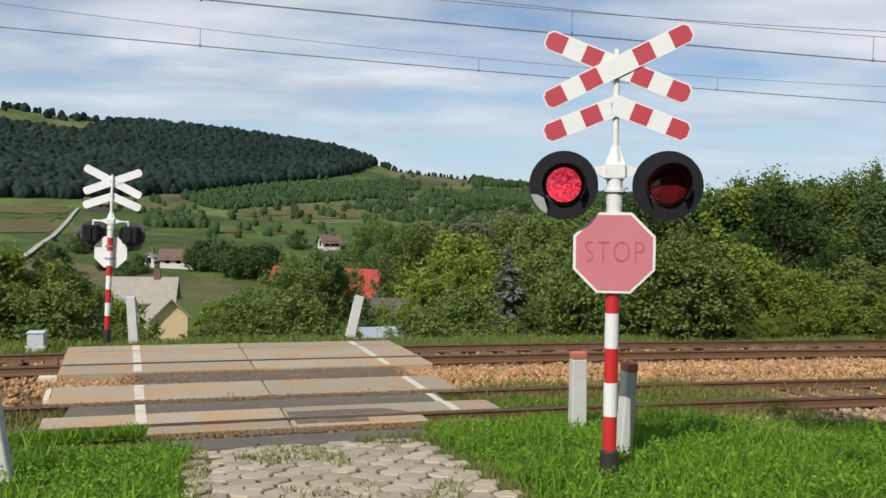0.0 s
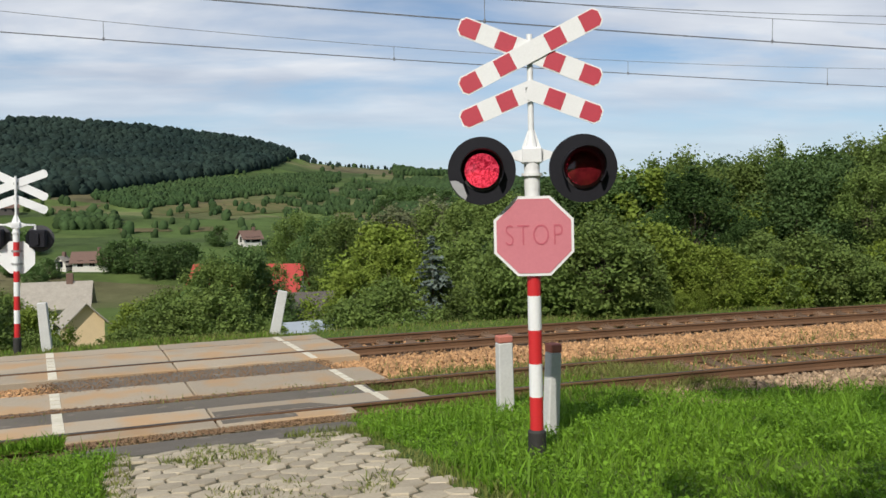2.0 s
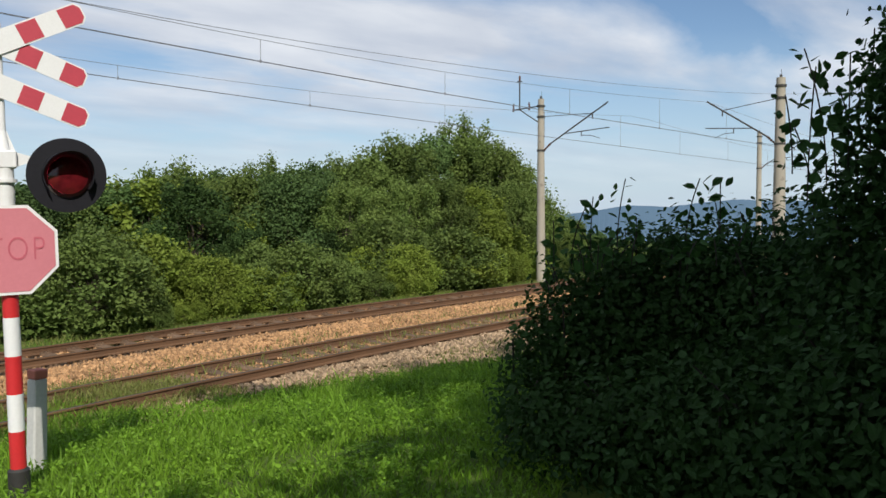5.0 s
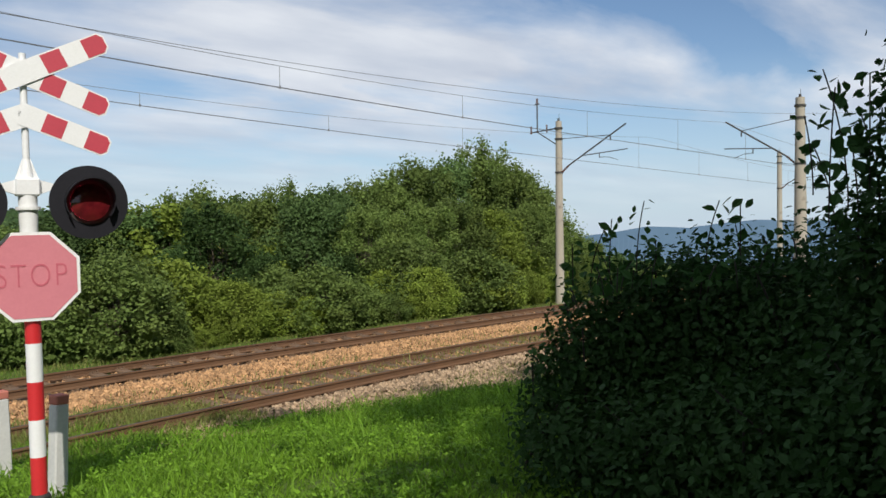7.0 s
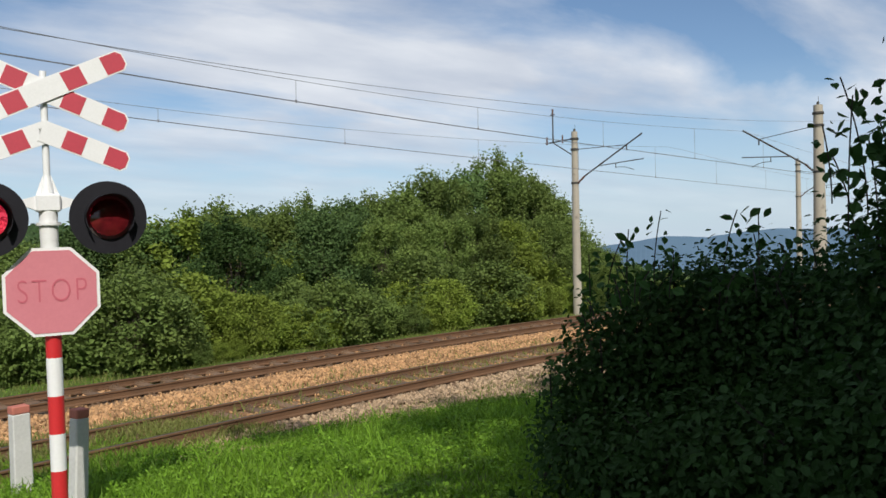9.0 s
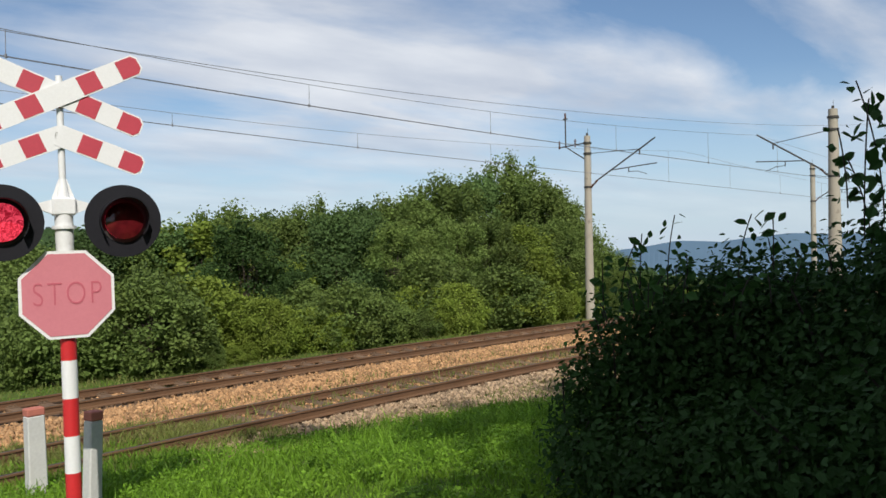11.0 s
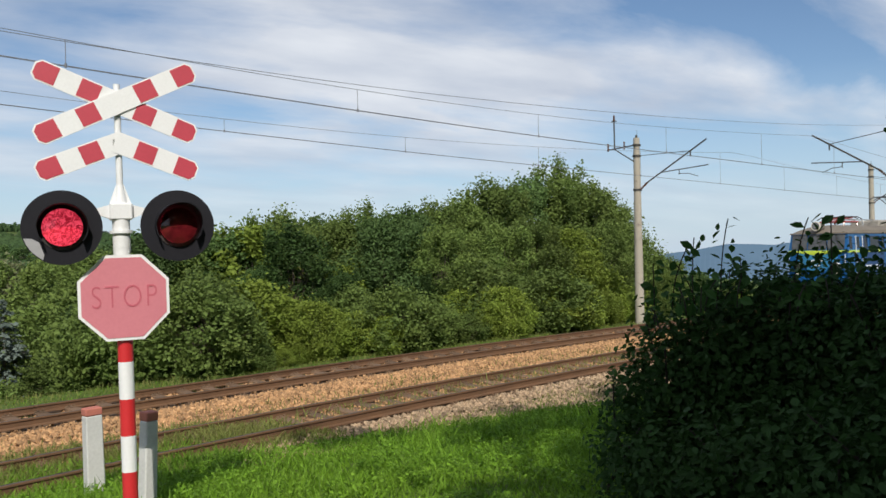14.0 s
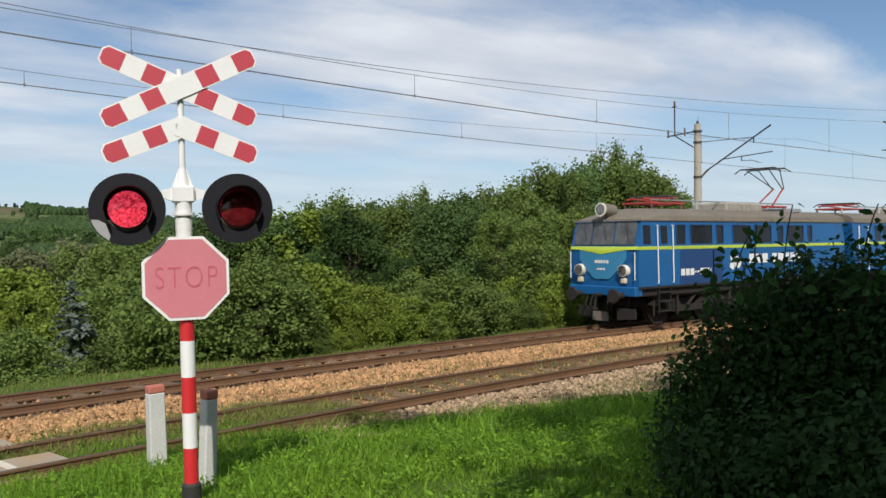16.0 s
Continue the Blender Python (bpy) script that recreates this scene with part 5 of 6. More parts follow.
def draped(name, left, right, material, up, label, category):
    """A strip of land laid over the slope between two edges of (bearing, elevation)."""
    bm = BM()
    rows = []
    n = max(2, len(left))
    for (a0, e0), (a1, e1) in zip(left, right):
        row = []
        for j in range(9):
            f = j / 8
            x, y, z = hill(a0 + (a1 - a0) * f, e0 + (e1 - e0) * f)
            row.append(bm.verts.new((x, y, z + up)))
        rows.append(row)
    for r0, r1 in zip(rows, rows[1:]):
        for j in range(8):
            bm.faces.new((r0[j], r0[j + 1], r1[j + 1], r1[j]))
    bmesh.ops.recalc_face_normals(bm, faces=bm.faces[:])
    for f in bm.faces:
        if f.normal.z < 0:
            f.normal_flip()
    tagged(obj(name, bm, material, smooth=True), label, category, kind="structure")


LANE = [(-27.7, -4.1), (-27.0, -3.6), (-26.3, -3.0), (-25.7, -2.4), (-25.2, -1.85), (-24.8, -1.35), (-24.5, -0.95), (-24.2, -0.55)]
draped("lane", [(a - 0.16 * (1.2 - 0.09 * k), e) for k, (a, e) in enumerate(LANE)], [(a + 0.16 * (1.2 - 0.09 * k), e) for k, (a, e) in enumerate(LANE)], "lane_pale", 0.7, "pale lane climbing through the fields", "lane")
for fa, fb, el0, el1, tilt_, fm in ((-31, -24.9, -0.95, -0.5, 0.1, "field_tan"), (-31, -25.6, -2.2, -1.35, 0.15, "field_tan"), (-31, -25.2, -1.3, -1.0, 0.1, "field_green"), (-20.2, -17.4, -0.6, -0.15, 0.05, "field_tan"), (-16.4, -13.2, -1.9, -1.65, 0.0, "field_tan"),
                                    (-14.8, -9.5, -0.85, -0.3, 0.3, "field_rough"), (-9.6, -5.2, -0.9, 0.1, 0.2, "field_rough"), (-12.5, -9.6, -2.0, -1.7, 0.1, "field_tan"), (-2.4, 3.0, -1.5, -0.8, 0.0, "field_rough"), (-23.2, -20.0, -1.9, -0.9, 0.1, "field_green")):
    cuts = 5
    draped("field", [(fa + 0.2 * math.sin(k), el0 + (el1 - el0) * k / (cuts - 1)) for k in range(cuts)], [(fb + 0.25 * math.sin(k * 1.7), el0 + tilt_ + (el1 - el0) * k / (cuts - 1)) for k in range(cuts)], fm, 0.3,
           {"field_tan": "stubble field strip on the hillside", "field_green": "mown green meadow on the hillside", "field_rough": "rough grazing with tan dry grass"}[fm], "field")

# ---- vegetation ----


def leaf_quads(C, Nrm, size, rs, flat=0.5):
    """Pointed, folded leaves or sprays at points C; returns verts, faces."""
    n = len(C)
    d = rs.normal(size=(n, 3))
    nn = Nrm * flat + rs.normal(size=(n, 3)) * 0.55
    nn /= np.linalg.norm(nn, axis=1)[:, None] + 1e-9
    t = np.cross(nn, d)
    t /= np.linalg.norm(t, axis=1)[:, None] + 1e-9
    b = np.cross(nn, t)
    s = (size * rs.uniform(0.6, 1.35, n))[:, None]
    w = s * rs.uniform(0.45, 0.7, n)[:, None]
    fold = nn * s * rs.uniform(0.05, 0.25, n)[:, None]
    V = np.stack([C - t * s, C + b * w - t * s * 0.25 + fold, C + b * w * 0.8 + t * s * 0.4 + fold, C + t * s, C - b * w * 0.8 + t * s * 0.4 + fold, C - b * w - t * s * 0.25 + fold], 1)
    V = V.reshape(-1, 3)
    k = 6 * np.arange(n)[:, None]
    F = np.concatenate([k + np.array([[0, 1, 2, 3]]), k + np.array([[0, 3, 4, 5]])])
    return V, F


def leaf_diamonds(C, Nrm, size, rs, flat=0.5):
    """Cheaper one-quad leaves for trees further off."""
    n = len(C)
    d = rs.normal(size=(n, 3))
    nn = Nrm * flat + rs.normal(size=(n, 3)) * 0.55
    nn /= np.linalg.norm(nn, axis=1)[:, None] + 1e-9
    t = np.cross(nn, d)
    t /= np.linalg.norm(t, axis=1)[:, None] + 1e-9
    b = np.cross(nn, t)
    s = (size * rs.uniform(0.6, 1.35, n))[:, None]
    w = s * rs.uniform(0.5, 0.8, n)[:, None]
    fold = nn * s * rs.uniform(0.05, 0.3, n)[:, None]
    V = np.stack([C - t * s, C + b * w + fold, C + t * s, C - b * w + fold], 1).reshape(-1, 3)
    return V, 4 * np.arange(n)[:, None] + np.array([[0, 1, 2, 3]])


def crown_points(blobs, n, rs, deep=0.35, rough=0.08):
    """Points on and inside a set of lumps (centre, radii), thick near the skin."""
    w = np.array([(r[0] * r[1] * r[2]) ** 0.67 for c, r in blobs])
    idx = rs.choice(len(blobs), n, p=w / w.sum())
    C = np.array([c for c, r in blobs])[idx]
    R = np.array([r for c, r in blobs])[idx]
    d = rs.normal(size=(n, 3))
    d /= np.linalg.norm(d, axis=1)[:, None]
    q = 1 - deep * rs.uniform(0, 1, n) ** 1.6 + rs.normal(size=n) * rough
    P = C + d * R * q[:, None]
    return P, d


def tree_proto(name, h, spread, n, size, material, seed, label, trunk_h=0.25, lean=0.0, slim=1.0, dense=92):
    rs = np.random.RandomState(seed)
    t = empty(name, Matrix(), label, "tree" if h > 3.2 else "bush", "trees and bushes beyond the line")
    bm = BM()
    rod(bm, (0, 0, -1.2), (0, 0, h * 0.45), 0.035 * h * 0.5 + 0.03, 0.02 * h * 0.5 + 0.015, 9)
    blobs = []
    for k in range(dense):
        f = rs.uniform(0, 1)
        z = h * (trunk_h + (1 - trunk_h) * f * 0.93)
        rad = spread * (math.sin(math.pi * min(1, 0.18 + f * 0.80)) ** 0.7) * rs.uniform(0.35, 0.95)
        a = rs.uniform(0, 2 * math.pi)
        c = np.array((rad * math.cos(a), rad * math.sin(a), z))
        r = spread * rs.uniform(0.1, 0.27) * (1.1 - 0.4 * f)
        blobs.append((c, np.array((r, r, r * rs.uniform(0.9, 1.9) * slim))))
        rod(bm, (0, 0, z * rs.uniform(0.35, 0.6)), c, 0.006 * h * 0.4 + 0.006, 0.004, 5)
    # a few leading shoots that break the outline
    for k in range(9):
        a, rad = rs.uniform(0, 2 * math.pi), spread * rs.uniform(0, 0.7)
        blobs.append((np.array((rad * math.cos(a), rad * math.sin(a), h * (0.99 - 0.2 * (rad / spread) ** 2) * rs.uniform(0.93, 1.01))), np.array((spread * 0.12, spread * 0.12, h * 0.065))))
    part("trunk", bm, "bark", t)
    P, d = crown_points(blobs, int(n * 1.5), rs, 0.7, 0.3)
    V, F = leaf_diamonds(P, d, size * 0.56, rs)
    raw("crown", V, F.tolist(), material, t)
    return t


def spruce_proto(h, spread, seed, material, label):
    rs = np.random.RandomState(seed)
    t = empty("spruce", Matrix(), label, "tree", "trees and bushes beyond the line")
    bm = BM()
    rod(bm, (0, 0, -1), (0, 0, h * 0.97), 0.02 * h, 0.01, 8)
    P, D, PS, DS = [], [], [], []
    for k in range(26):
        f = k / 25
        z = h * (0.08 + 0.9 * f)
        rad = spread * (1 - f) ** 0.85 + 0.08
        m = int(9 - 4 * f)
        for j in range(m):
            a = rs.uniform(0, 2 * math.pi)
            L = rad * rs.uniform(0.75, 1.1)
            tip = np.array((L * math.cos(a), L * math.sin(a), z - 0.22 * L))
            rod(bm, (0, 0, z), tip, 0.012, 0.004, 4)
            for s in np.linspace(0.15, 1, int(6 + 16 * L)):
                p = np.array((0, 0, z)) * (1 - s) + tip * s + rs.normal(size=3) * (0.06, 0.06, 0.04)
                P.append(p)
                D.append((math.cos(a) * 0.4, math.sin(a) * 0.4, 1.0))
    part("trunk", bm, "bark", t)
    V, F = leaf_diamonds(np.array(P), np.array(D), 0.14, rs, 0.9)
    raw("crown", V, F.tolist(), material, t)
    return t


PROTO = {
    "mid": tree_proto("tree", 10, 3.3, 23000, 0.145, "leaf_a", 11, "dense mid-green broadleaf tree beyond the tracks"),
    "dark": tree_proto("tree", 9, 3.2, 22000, 0.145, "leaf_c", 12, "dark green broadleaf tree in the tree belt"),
    "tall": tree_proto("tree", 12, 3.0, 24000, 0.145, "leaf_a", 13, "tall slender broadleaf tree over the tree belt", 0.2, slim=1.3),
    "deep": tree_proto("tree", 9, 3.0, 20000, 0.145, "leaf_d", 20, "tree in the tree belt with leaf colour darkened for shade", 0.08),
    "yellow": tree_proto("tree", 7, 2.6, 14000, 0.15, "leaf_b", 14, "yellow-green young tree beyond the tracks"),
    "grey": tree_proto("tree", 8, 2.5, 14000, 0.14, "leaf_g", 15, "grey-green willow with pale foliage"),
    "shrub": tree_proto("bush", 2.4, 1.5, 8000, 0.09, "leaf_b", 16, "bright yellow-green bush beside the tracks", 0.1),
    "shrub_dark": tree_proto("bush", 2.6, 1.6, 8000, 0.10, "leaf_a", 17, "green bush on the embankment beside the tracks", 0.1),
    "clump": tree_proto("tree", 9, 4.0, 2600, 0.42, "leaf_c", 19, "distant dark round tree in the valley", 0.05),
    "spruce": spruce_proto(8.0, 2.7, 18, "needle", "blue-grey spruce among broadleaf trees"),
}
USED = set()


def plant(kind, az, r, top_el=None, scale=None, turn=0.0, wide=1.0, at_v=None):
    """Sets a tree at a bearing and distance, so high that its top reaches an elevation."""
    x, y = polar(az, r)
    z = gz(x, y)
    H = {"mid": 10, "dark": 9, "tall": 12, "yellow": 7, "grey": 8, "shrub": 2.4, "shrub_dark": 2.6, "spruce": 8, "clump": 9, "deep": 9}[kind]
    if scale is None:
        top = 2.92 + r * math.tan(radians(top_el))
        scale = (top - z) / (H * 1.02)
    m = Matrix.Translation((x, y, z)) @ Matrix.Rotation(turn, 4, "Z") @ Matrix.Diagonal((scale * wide, scale * wide, scale, 1))
    if kind not in USED:
        USED.add(kind)
        PROTO[kind].matrix_world = m
        return PROTO[kind]
    k = PROTO[kind].scale
    return copy_thing(PROTO[kind], m @ Matrix.Diagonal((1 / k[0], 1 / k[1], 1 / k[2], 1)))


rt = random.Random(21)


def belt_r(az, v):
    """Distance along a bearing at which the line's offset is v."""
    for r in np.arange(10, 140, 0.5):
        x, y = polar(az, r)
        if uv_of(x, y)[1] > v:
            return float(r)
    return 60.0


# the tree belt along the far side, bearing, top elevation, kind
BELT = [(9.5, 0.7, "mid"), (12.5, 1.3, "dark"), (15.0, 1.5, "mid"), (17.0, 1.8, "dark"), (19.6, 2.0, "yellow"), (21.9, 3.1, "mid"), (24.4, 2.5, "dark"), (26.2, 2.8, "mid"), (27.8, 3.4, "tall"),
        (30.5, 3.0, "dark"), (32.4, 3.5, "mid"), (34.2, 3.8, "mid"), (36.3, 5.0, "mid"), (38.8, 4.9, "dark"), (41.2, 6.1, "tall"), (43.0, 4.7, "mid"), (44.5, 3.5, "mid"), (46.0, 0.0, "dark"), (48.4, -0.6, "mid"), (50.4, -1.7, "dark"), (52.6, -2.2, "mid"), (55.0, -2.5, "dark")]
for az_, el_, kind_ in BELT:
    plant(kind_, az_, belt_r(az_, rt.uniform(27.5, 30)), el_, turn=rt.uniform(0, 6), wide=rt.uniform(0.95, 1.15) if el_ > 2 else 1.3)
    # front trees with shade-darkened leaves where the belt looks shaded
    front_kind = "deep" if 12 < az_ < 22 else rt.choice(["dark", "mid", "mid", "yellow", "deep", "dark"])
    plant(front_kind, az_ + rt.uniform(0.3, 1.4), belt_r(az_, rt.uniform(23.0, 25.5)), el_ - rt.choice((0.6, 1.2, 1.8, 2.6, 3.4, 4.4)) - rt.uniform(0, 0.5), turn=rt.uniform(0, 6), wide=1.15)
for k_ in range(24):
    az_ = 10.5 + k_ * 1.5 + rt.uniform(-0.4, 0.4)
    plant(rt.choice(["shrub", "shrub", "shrub_dark"]) if az_ > 17 else "shrub_dark", az_, belt_r(az_, rt.uniform(20.6, 22.2)), scale=rt.uniform(0.35, 1.25), turn=rt.uniform(0, 6), wide=rt.uniform(0.9, 1.4))
for k_ in range(26):
    az_ = 15.5 + k_ * 1.2 + rt.uniform(-0.4, 0.4)
    plant("shrub_dark" if az_ < 21 else rt.choice(["shrub", "shrub", "shrub_dark"]), az_, belt_r(az_, rt.uniform(18.75, 19.9)), scale=rt.choice((0.25, 0.4, 0.55, 0.85)) * rt.uniform(0.85, 1.1), turn=rt.uniform(0, 6), wide=rt.uniform(1.0, 1.6))
# the looser trees beyond the crossing
for az_, r_, el_, kind_ in ((-1.4, 44, -0.9, "mid"), (1.0, 40, -1.6, "yellow"), (2.6, 44, -0.6, "grey"), (4.8, 46, 0.0, "grey"), (7.0, 42, 0.3, "mid"),
                            (4.6, 29, -2.2, "spruce"), (1.6, 34, -3.0, "yellow"), (7.4, 33, -3.3, "yellow"), (-13.4, 34, -5.6, "mid"), (-14.9, 36, -6.4, "yellow"), (-23.6, 44, -5.2, "mid"), (-25.5, 36, -4.2, "mid"),
                            (-28.6, 34, -3.0, "yellow"), (-31.2, 32, -3.0, "mid"), (-33.8, 32, -2.2, "dark"), (-26.8, 50, -4.5, "dark"), (-21.6, 42, -6.4, "yellow"), (-0.9, 33, -4.8, "yellow"), (9.2, 34, -2.4, "mid")):
    plant(kind_, az_, r_, el_, turn=rt.uniform(0, 6), wide=rt.uniform(1.0, 1.3))
plant("dark", -8.6, 33, -3.1, turn=1.0, wide=1.25)
plant("mid", -10.3, 32, -3.7, turn=3.0, wide=1.2)
plant("mid", -7.6, 35, -3.9, turn=4.4, wide=1.0)
plant("mid", -11.6, 37, -5.0, turn=2.0, wide=0.8)
plant("mid", -4.6, 105, -0.7, turn=2.6, wide=1.25)
plant("dark", -2.4, 100, -1.0, turn=0.6, wide=1.2)
for az_, r_, s_ in ((-30.5, 25.5, 1.0), (-28.2, 25, 0.9), (-26.0, 24, 0.8), (-21.5, 24, 0.45), (-16.2, 25, 0.5), (-13.4, 24.5, 0.7), (-10.4, 25, 0.9), (-7.4, 26, 0.55), (-1.4, 26, 0.7), (1.4, 25, 0.8), (3.4, 26, 0.4), (7.4, 26, 0.7), (9.3, 27, 0.9), (-33, 25, 1.2)):
    plant("shrub_dark", az_, r_, scale=s_, turn=rt.uniform(0, 6), wide=1.3)
# clumps in the valley
for az_, r_, el_, kind_ in ((-16.6, 212, -2.3, "clump"), (-15.4, 214, -2.15, "clump"), (-14.2, 212, -2.7, "clump"), (-13.0, 214, -2.6, "clump"), (-12.1, 216, -2.5, "clump"), (-20.6, 215, -3.3, "clump"), (-21.4, 205, -3.7, "clump"), (-25.6, 218, -2.7, "clump"), (-24.9, 205, -3.9, "clump"),
                            (-22.6, 235, -3.1, "clump"), (-19.0, 160, -4.9, "clump"), (-23.4, 330, -1.7, "clump"), (-22.4, 350, -1.4, "clump"), (-24.1, 320, -1.9, "clump"), (-21.6, 360, -1.6, "clump"), (-20.6, 440, -0.3, "clump"), (-21.7, 460, 0.0, "clump"), (-19.3, 450, -0.2, "clump"),
                            (-10.1, 290, -1.5, "clump"), (1.6, 480, 0.9, "clump"), (2.6, 490, 1.1, "clump"), (3.6, 480, 1.1, "clump"), (4.6, 490, 1.0, "clump"), (5.6, 480, 0.8, "clump"), (1.2, 440, 0.2, "clump"), (-6.4, 225, -2.4, "clump"), (-3.4, 225, -1.6, "clump"), (-1.0, 230, -1.4, "clump"), (-28.4, 200, -4.2, "clump")):
    if el_ < -1.2:
        r_ = min(r_, hill_range(az_, el_ - (2.3 if r_ in (212, 214, 216, 218) else 1.5)))
    plant(kind_, az_, r_, el_, turn=rt.uniform(0, 6), wide=1.45)


def far_woods():
    """The dark wood on the hillside and hedges in the fields, as many small crowns."""
    rs = np.random.RandomState(8)
    pts = []
    for az, r in zip(rs.uniform(-34, 2.5, 46000), rs.uniform(430, 930, 46000)):
        x, y = polar(az, r)
        e = math.degrees(math.atan2(gz(x, y) - 2.92, r))
        lo = np.interp(az, [-34, -24, -20, -17.8, -10.9, -7, -4.6, 2.5], [0.1, 0.15, 0.5, 0.78, 1.7, 2.3, 3.2, 9.0]) + 0.12 * noise.noise(Vector((az * 0.9, 1.0, 0)))
        hi = np.interp(az, [-34, -24, -22, 2.5], [800, 815, 925, 925])
        if e > lo and r < hi:
            pts.append((az, r, rs.uniform(3.5, 8.0) + 3.5 * rs.uniform() ** 4))
    for az in rs.uniform(-40, 30, 420):
        pts.append((az, rs.uniform(880, 960), rs.uniform(3.5, 9) if az < -3.5 else rs.uniform(2, 5.5)))
    crowns("hill_wood", pts, rs, "wood_far", "dark wood on the far hillside")
    # the plantation, looser scrub, and hedges in the fields
    scrub = []
    for az, r in zip(rs.uniform(-21, 16, 40000), rs.uniform(330, 900, 40000)):
        x, y = polar(az, r)
        e = math.degrees(math.atan2(gz(x, y) - 2.92, r))
        u = noise.noise(Vector((az * 0.7, r * 0.03, 3.1)))
        planted = np.interp(az, [-18, -16, -14.7, -9.3, -4.6, -2], [0.4, -0.25, -0.33, 0.28, 0.8, 1.42]) < e < np.interp(az, [-18, -10.9, -4.6, -2], [0.5, 1.5, 1.85, 1.9]) + 0.1 * u and -17.9 < az < -1.8
        loose = -5.6 < az < 2 and -0.9 < e < 1.1 and u > 0.02 or 2 <= az < 16 and -2.0 < e < 1.25 + 0.5 * u and u > -0.28 or 2 <= az < 16 and e > 1.75 and u > -0.1
        hedge_ = -19.9 < az < -16.4 and -1.6 < e < -1.0 and u > -0.25
        rough = -15 < az < -2 and -0.9 < e < 0.9 and u > 0.3 and rs.uniform() < 0.4
        stray = rs.uniform() < 0.006 and e > -2.6
        if planted:
            scrub.append((az, r, rs.uniform(2.2, 4.4)))
        elif loose or rough:
            scrub.append((az, r, rs.uniform(1.5, 4.2) if az < 2 else rs.uniform(3.0, 7.5)))
        elif hedge_ or stray:
            scrub.append((az, r, rs.uniform(3.0, 6.0)))
    crowns("hill_scrub", scrub, rs, "scrub_far", "green plantation and scattered scrub on the hillside")


def crowns(name, pts, rs, material, label):
    V, F = [], []
    for az, r, h in pts:
        x, y = polar(az, r)
        z = gz(x, y)
        w = h * rs.uniform(0.34, 0.55)
        o = len(V)
        lean = rs.uniform(-0.1, 0.1, 2) * h
        for f, q in ((-0.1, 0.8), (0.45, 1.0), (0.82, 0.62)):
            for j in range(5):
                a = 2 * math.pi * j / 5 + f * 2
                ww = w * q * rs.uniform(0.7, 1.25)
                V.append((x + ww * math.cos(a) + lean[0] * f, y + ww * math.sin(a) + lean[1] * f, z + h * (f + rs.uniform(-0.08, 0.08))))
        V.append((x + lean[0], y + lean[1], z + h))
        for a in (0, 5):
            for j in range(5):
                F.append((o + a + j, o + a + (j + 1) % 5, o + a + 5 + (j + 1) % 5, o + a + 5 + j))
        F += [(o + 10 + j, o + 10 + (j + 1) % 5, o + 15) for j in range(5)]
    ob = raw(name, V, F, material)
    ob.data.polygons.foreach_set("use_smooth", [True] * len(ob.data.polygons))
    tagged(ob, label, "woodland", kind="stuff")


far_woods()


def blue_ridge():
    V, F = [], []
    azs = np.linspace(34, 80, 140)
    for i, az in enumerate(azs):
        el = np.interp(az, [34, 44, 47.3, 49.6, 52.3, 55.2, 57.7, 59.8, 63.7, 68, 80], [-1.9, -1.2, -0.6, -0.3, 0.15, 0.05, 0.36, 0.5, 0.36, 0.2, 0.3]) + 0.06 * noise.noise(Vector((az * 0.5, 0, 0))) + 0.03 * noise.noise(Vector((az * 2.0, 4, 0)))
        for r, e in ((3300, -3.0), (4000, el), (4700, el - 0.8)):
            x, y = polar(az, r)
            V.append((x, y, 2.9 + r * math.tan(radians(e))))
    for i in range(len(azs) - 1):
        for j in range(2):
            a = i * 3 + j
            F.append((a, a + 3, a + 4, a + 1))
    # backdrop ridge; its haze lies in the material colour
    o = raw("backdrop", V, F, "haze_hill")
    tagged(o, "far wooded ridge on the horizon, painted in haze blue", "hills", kind="structure")


blue_ridge()


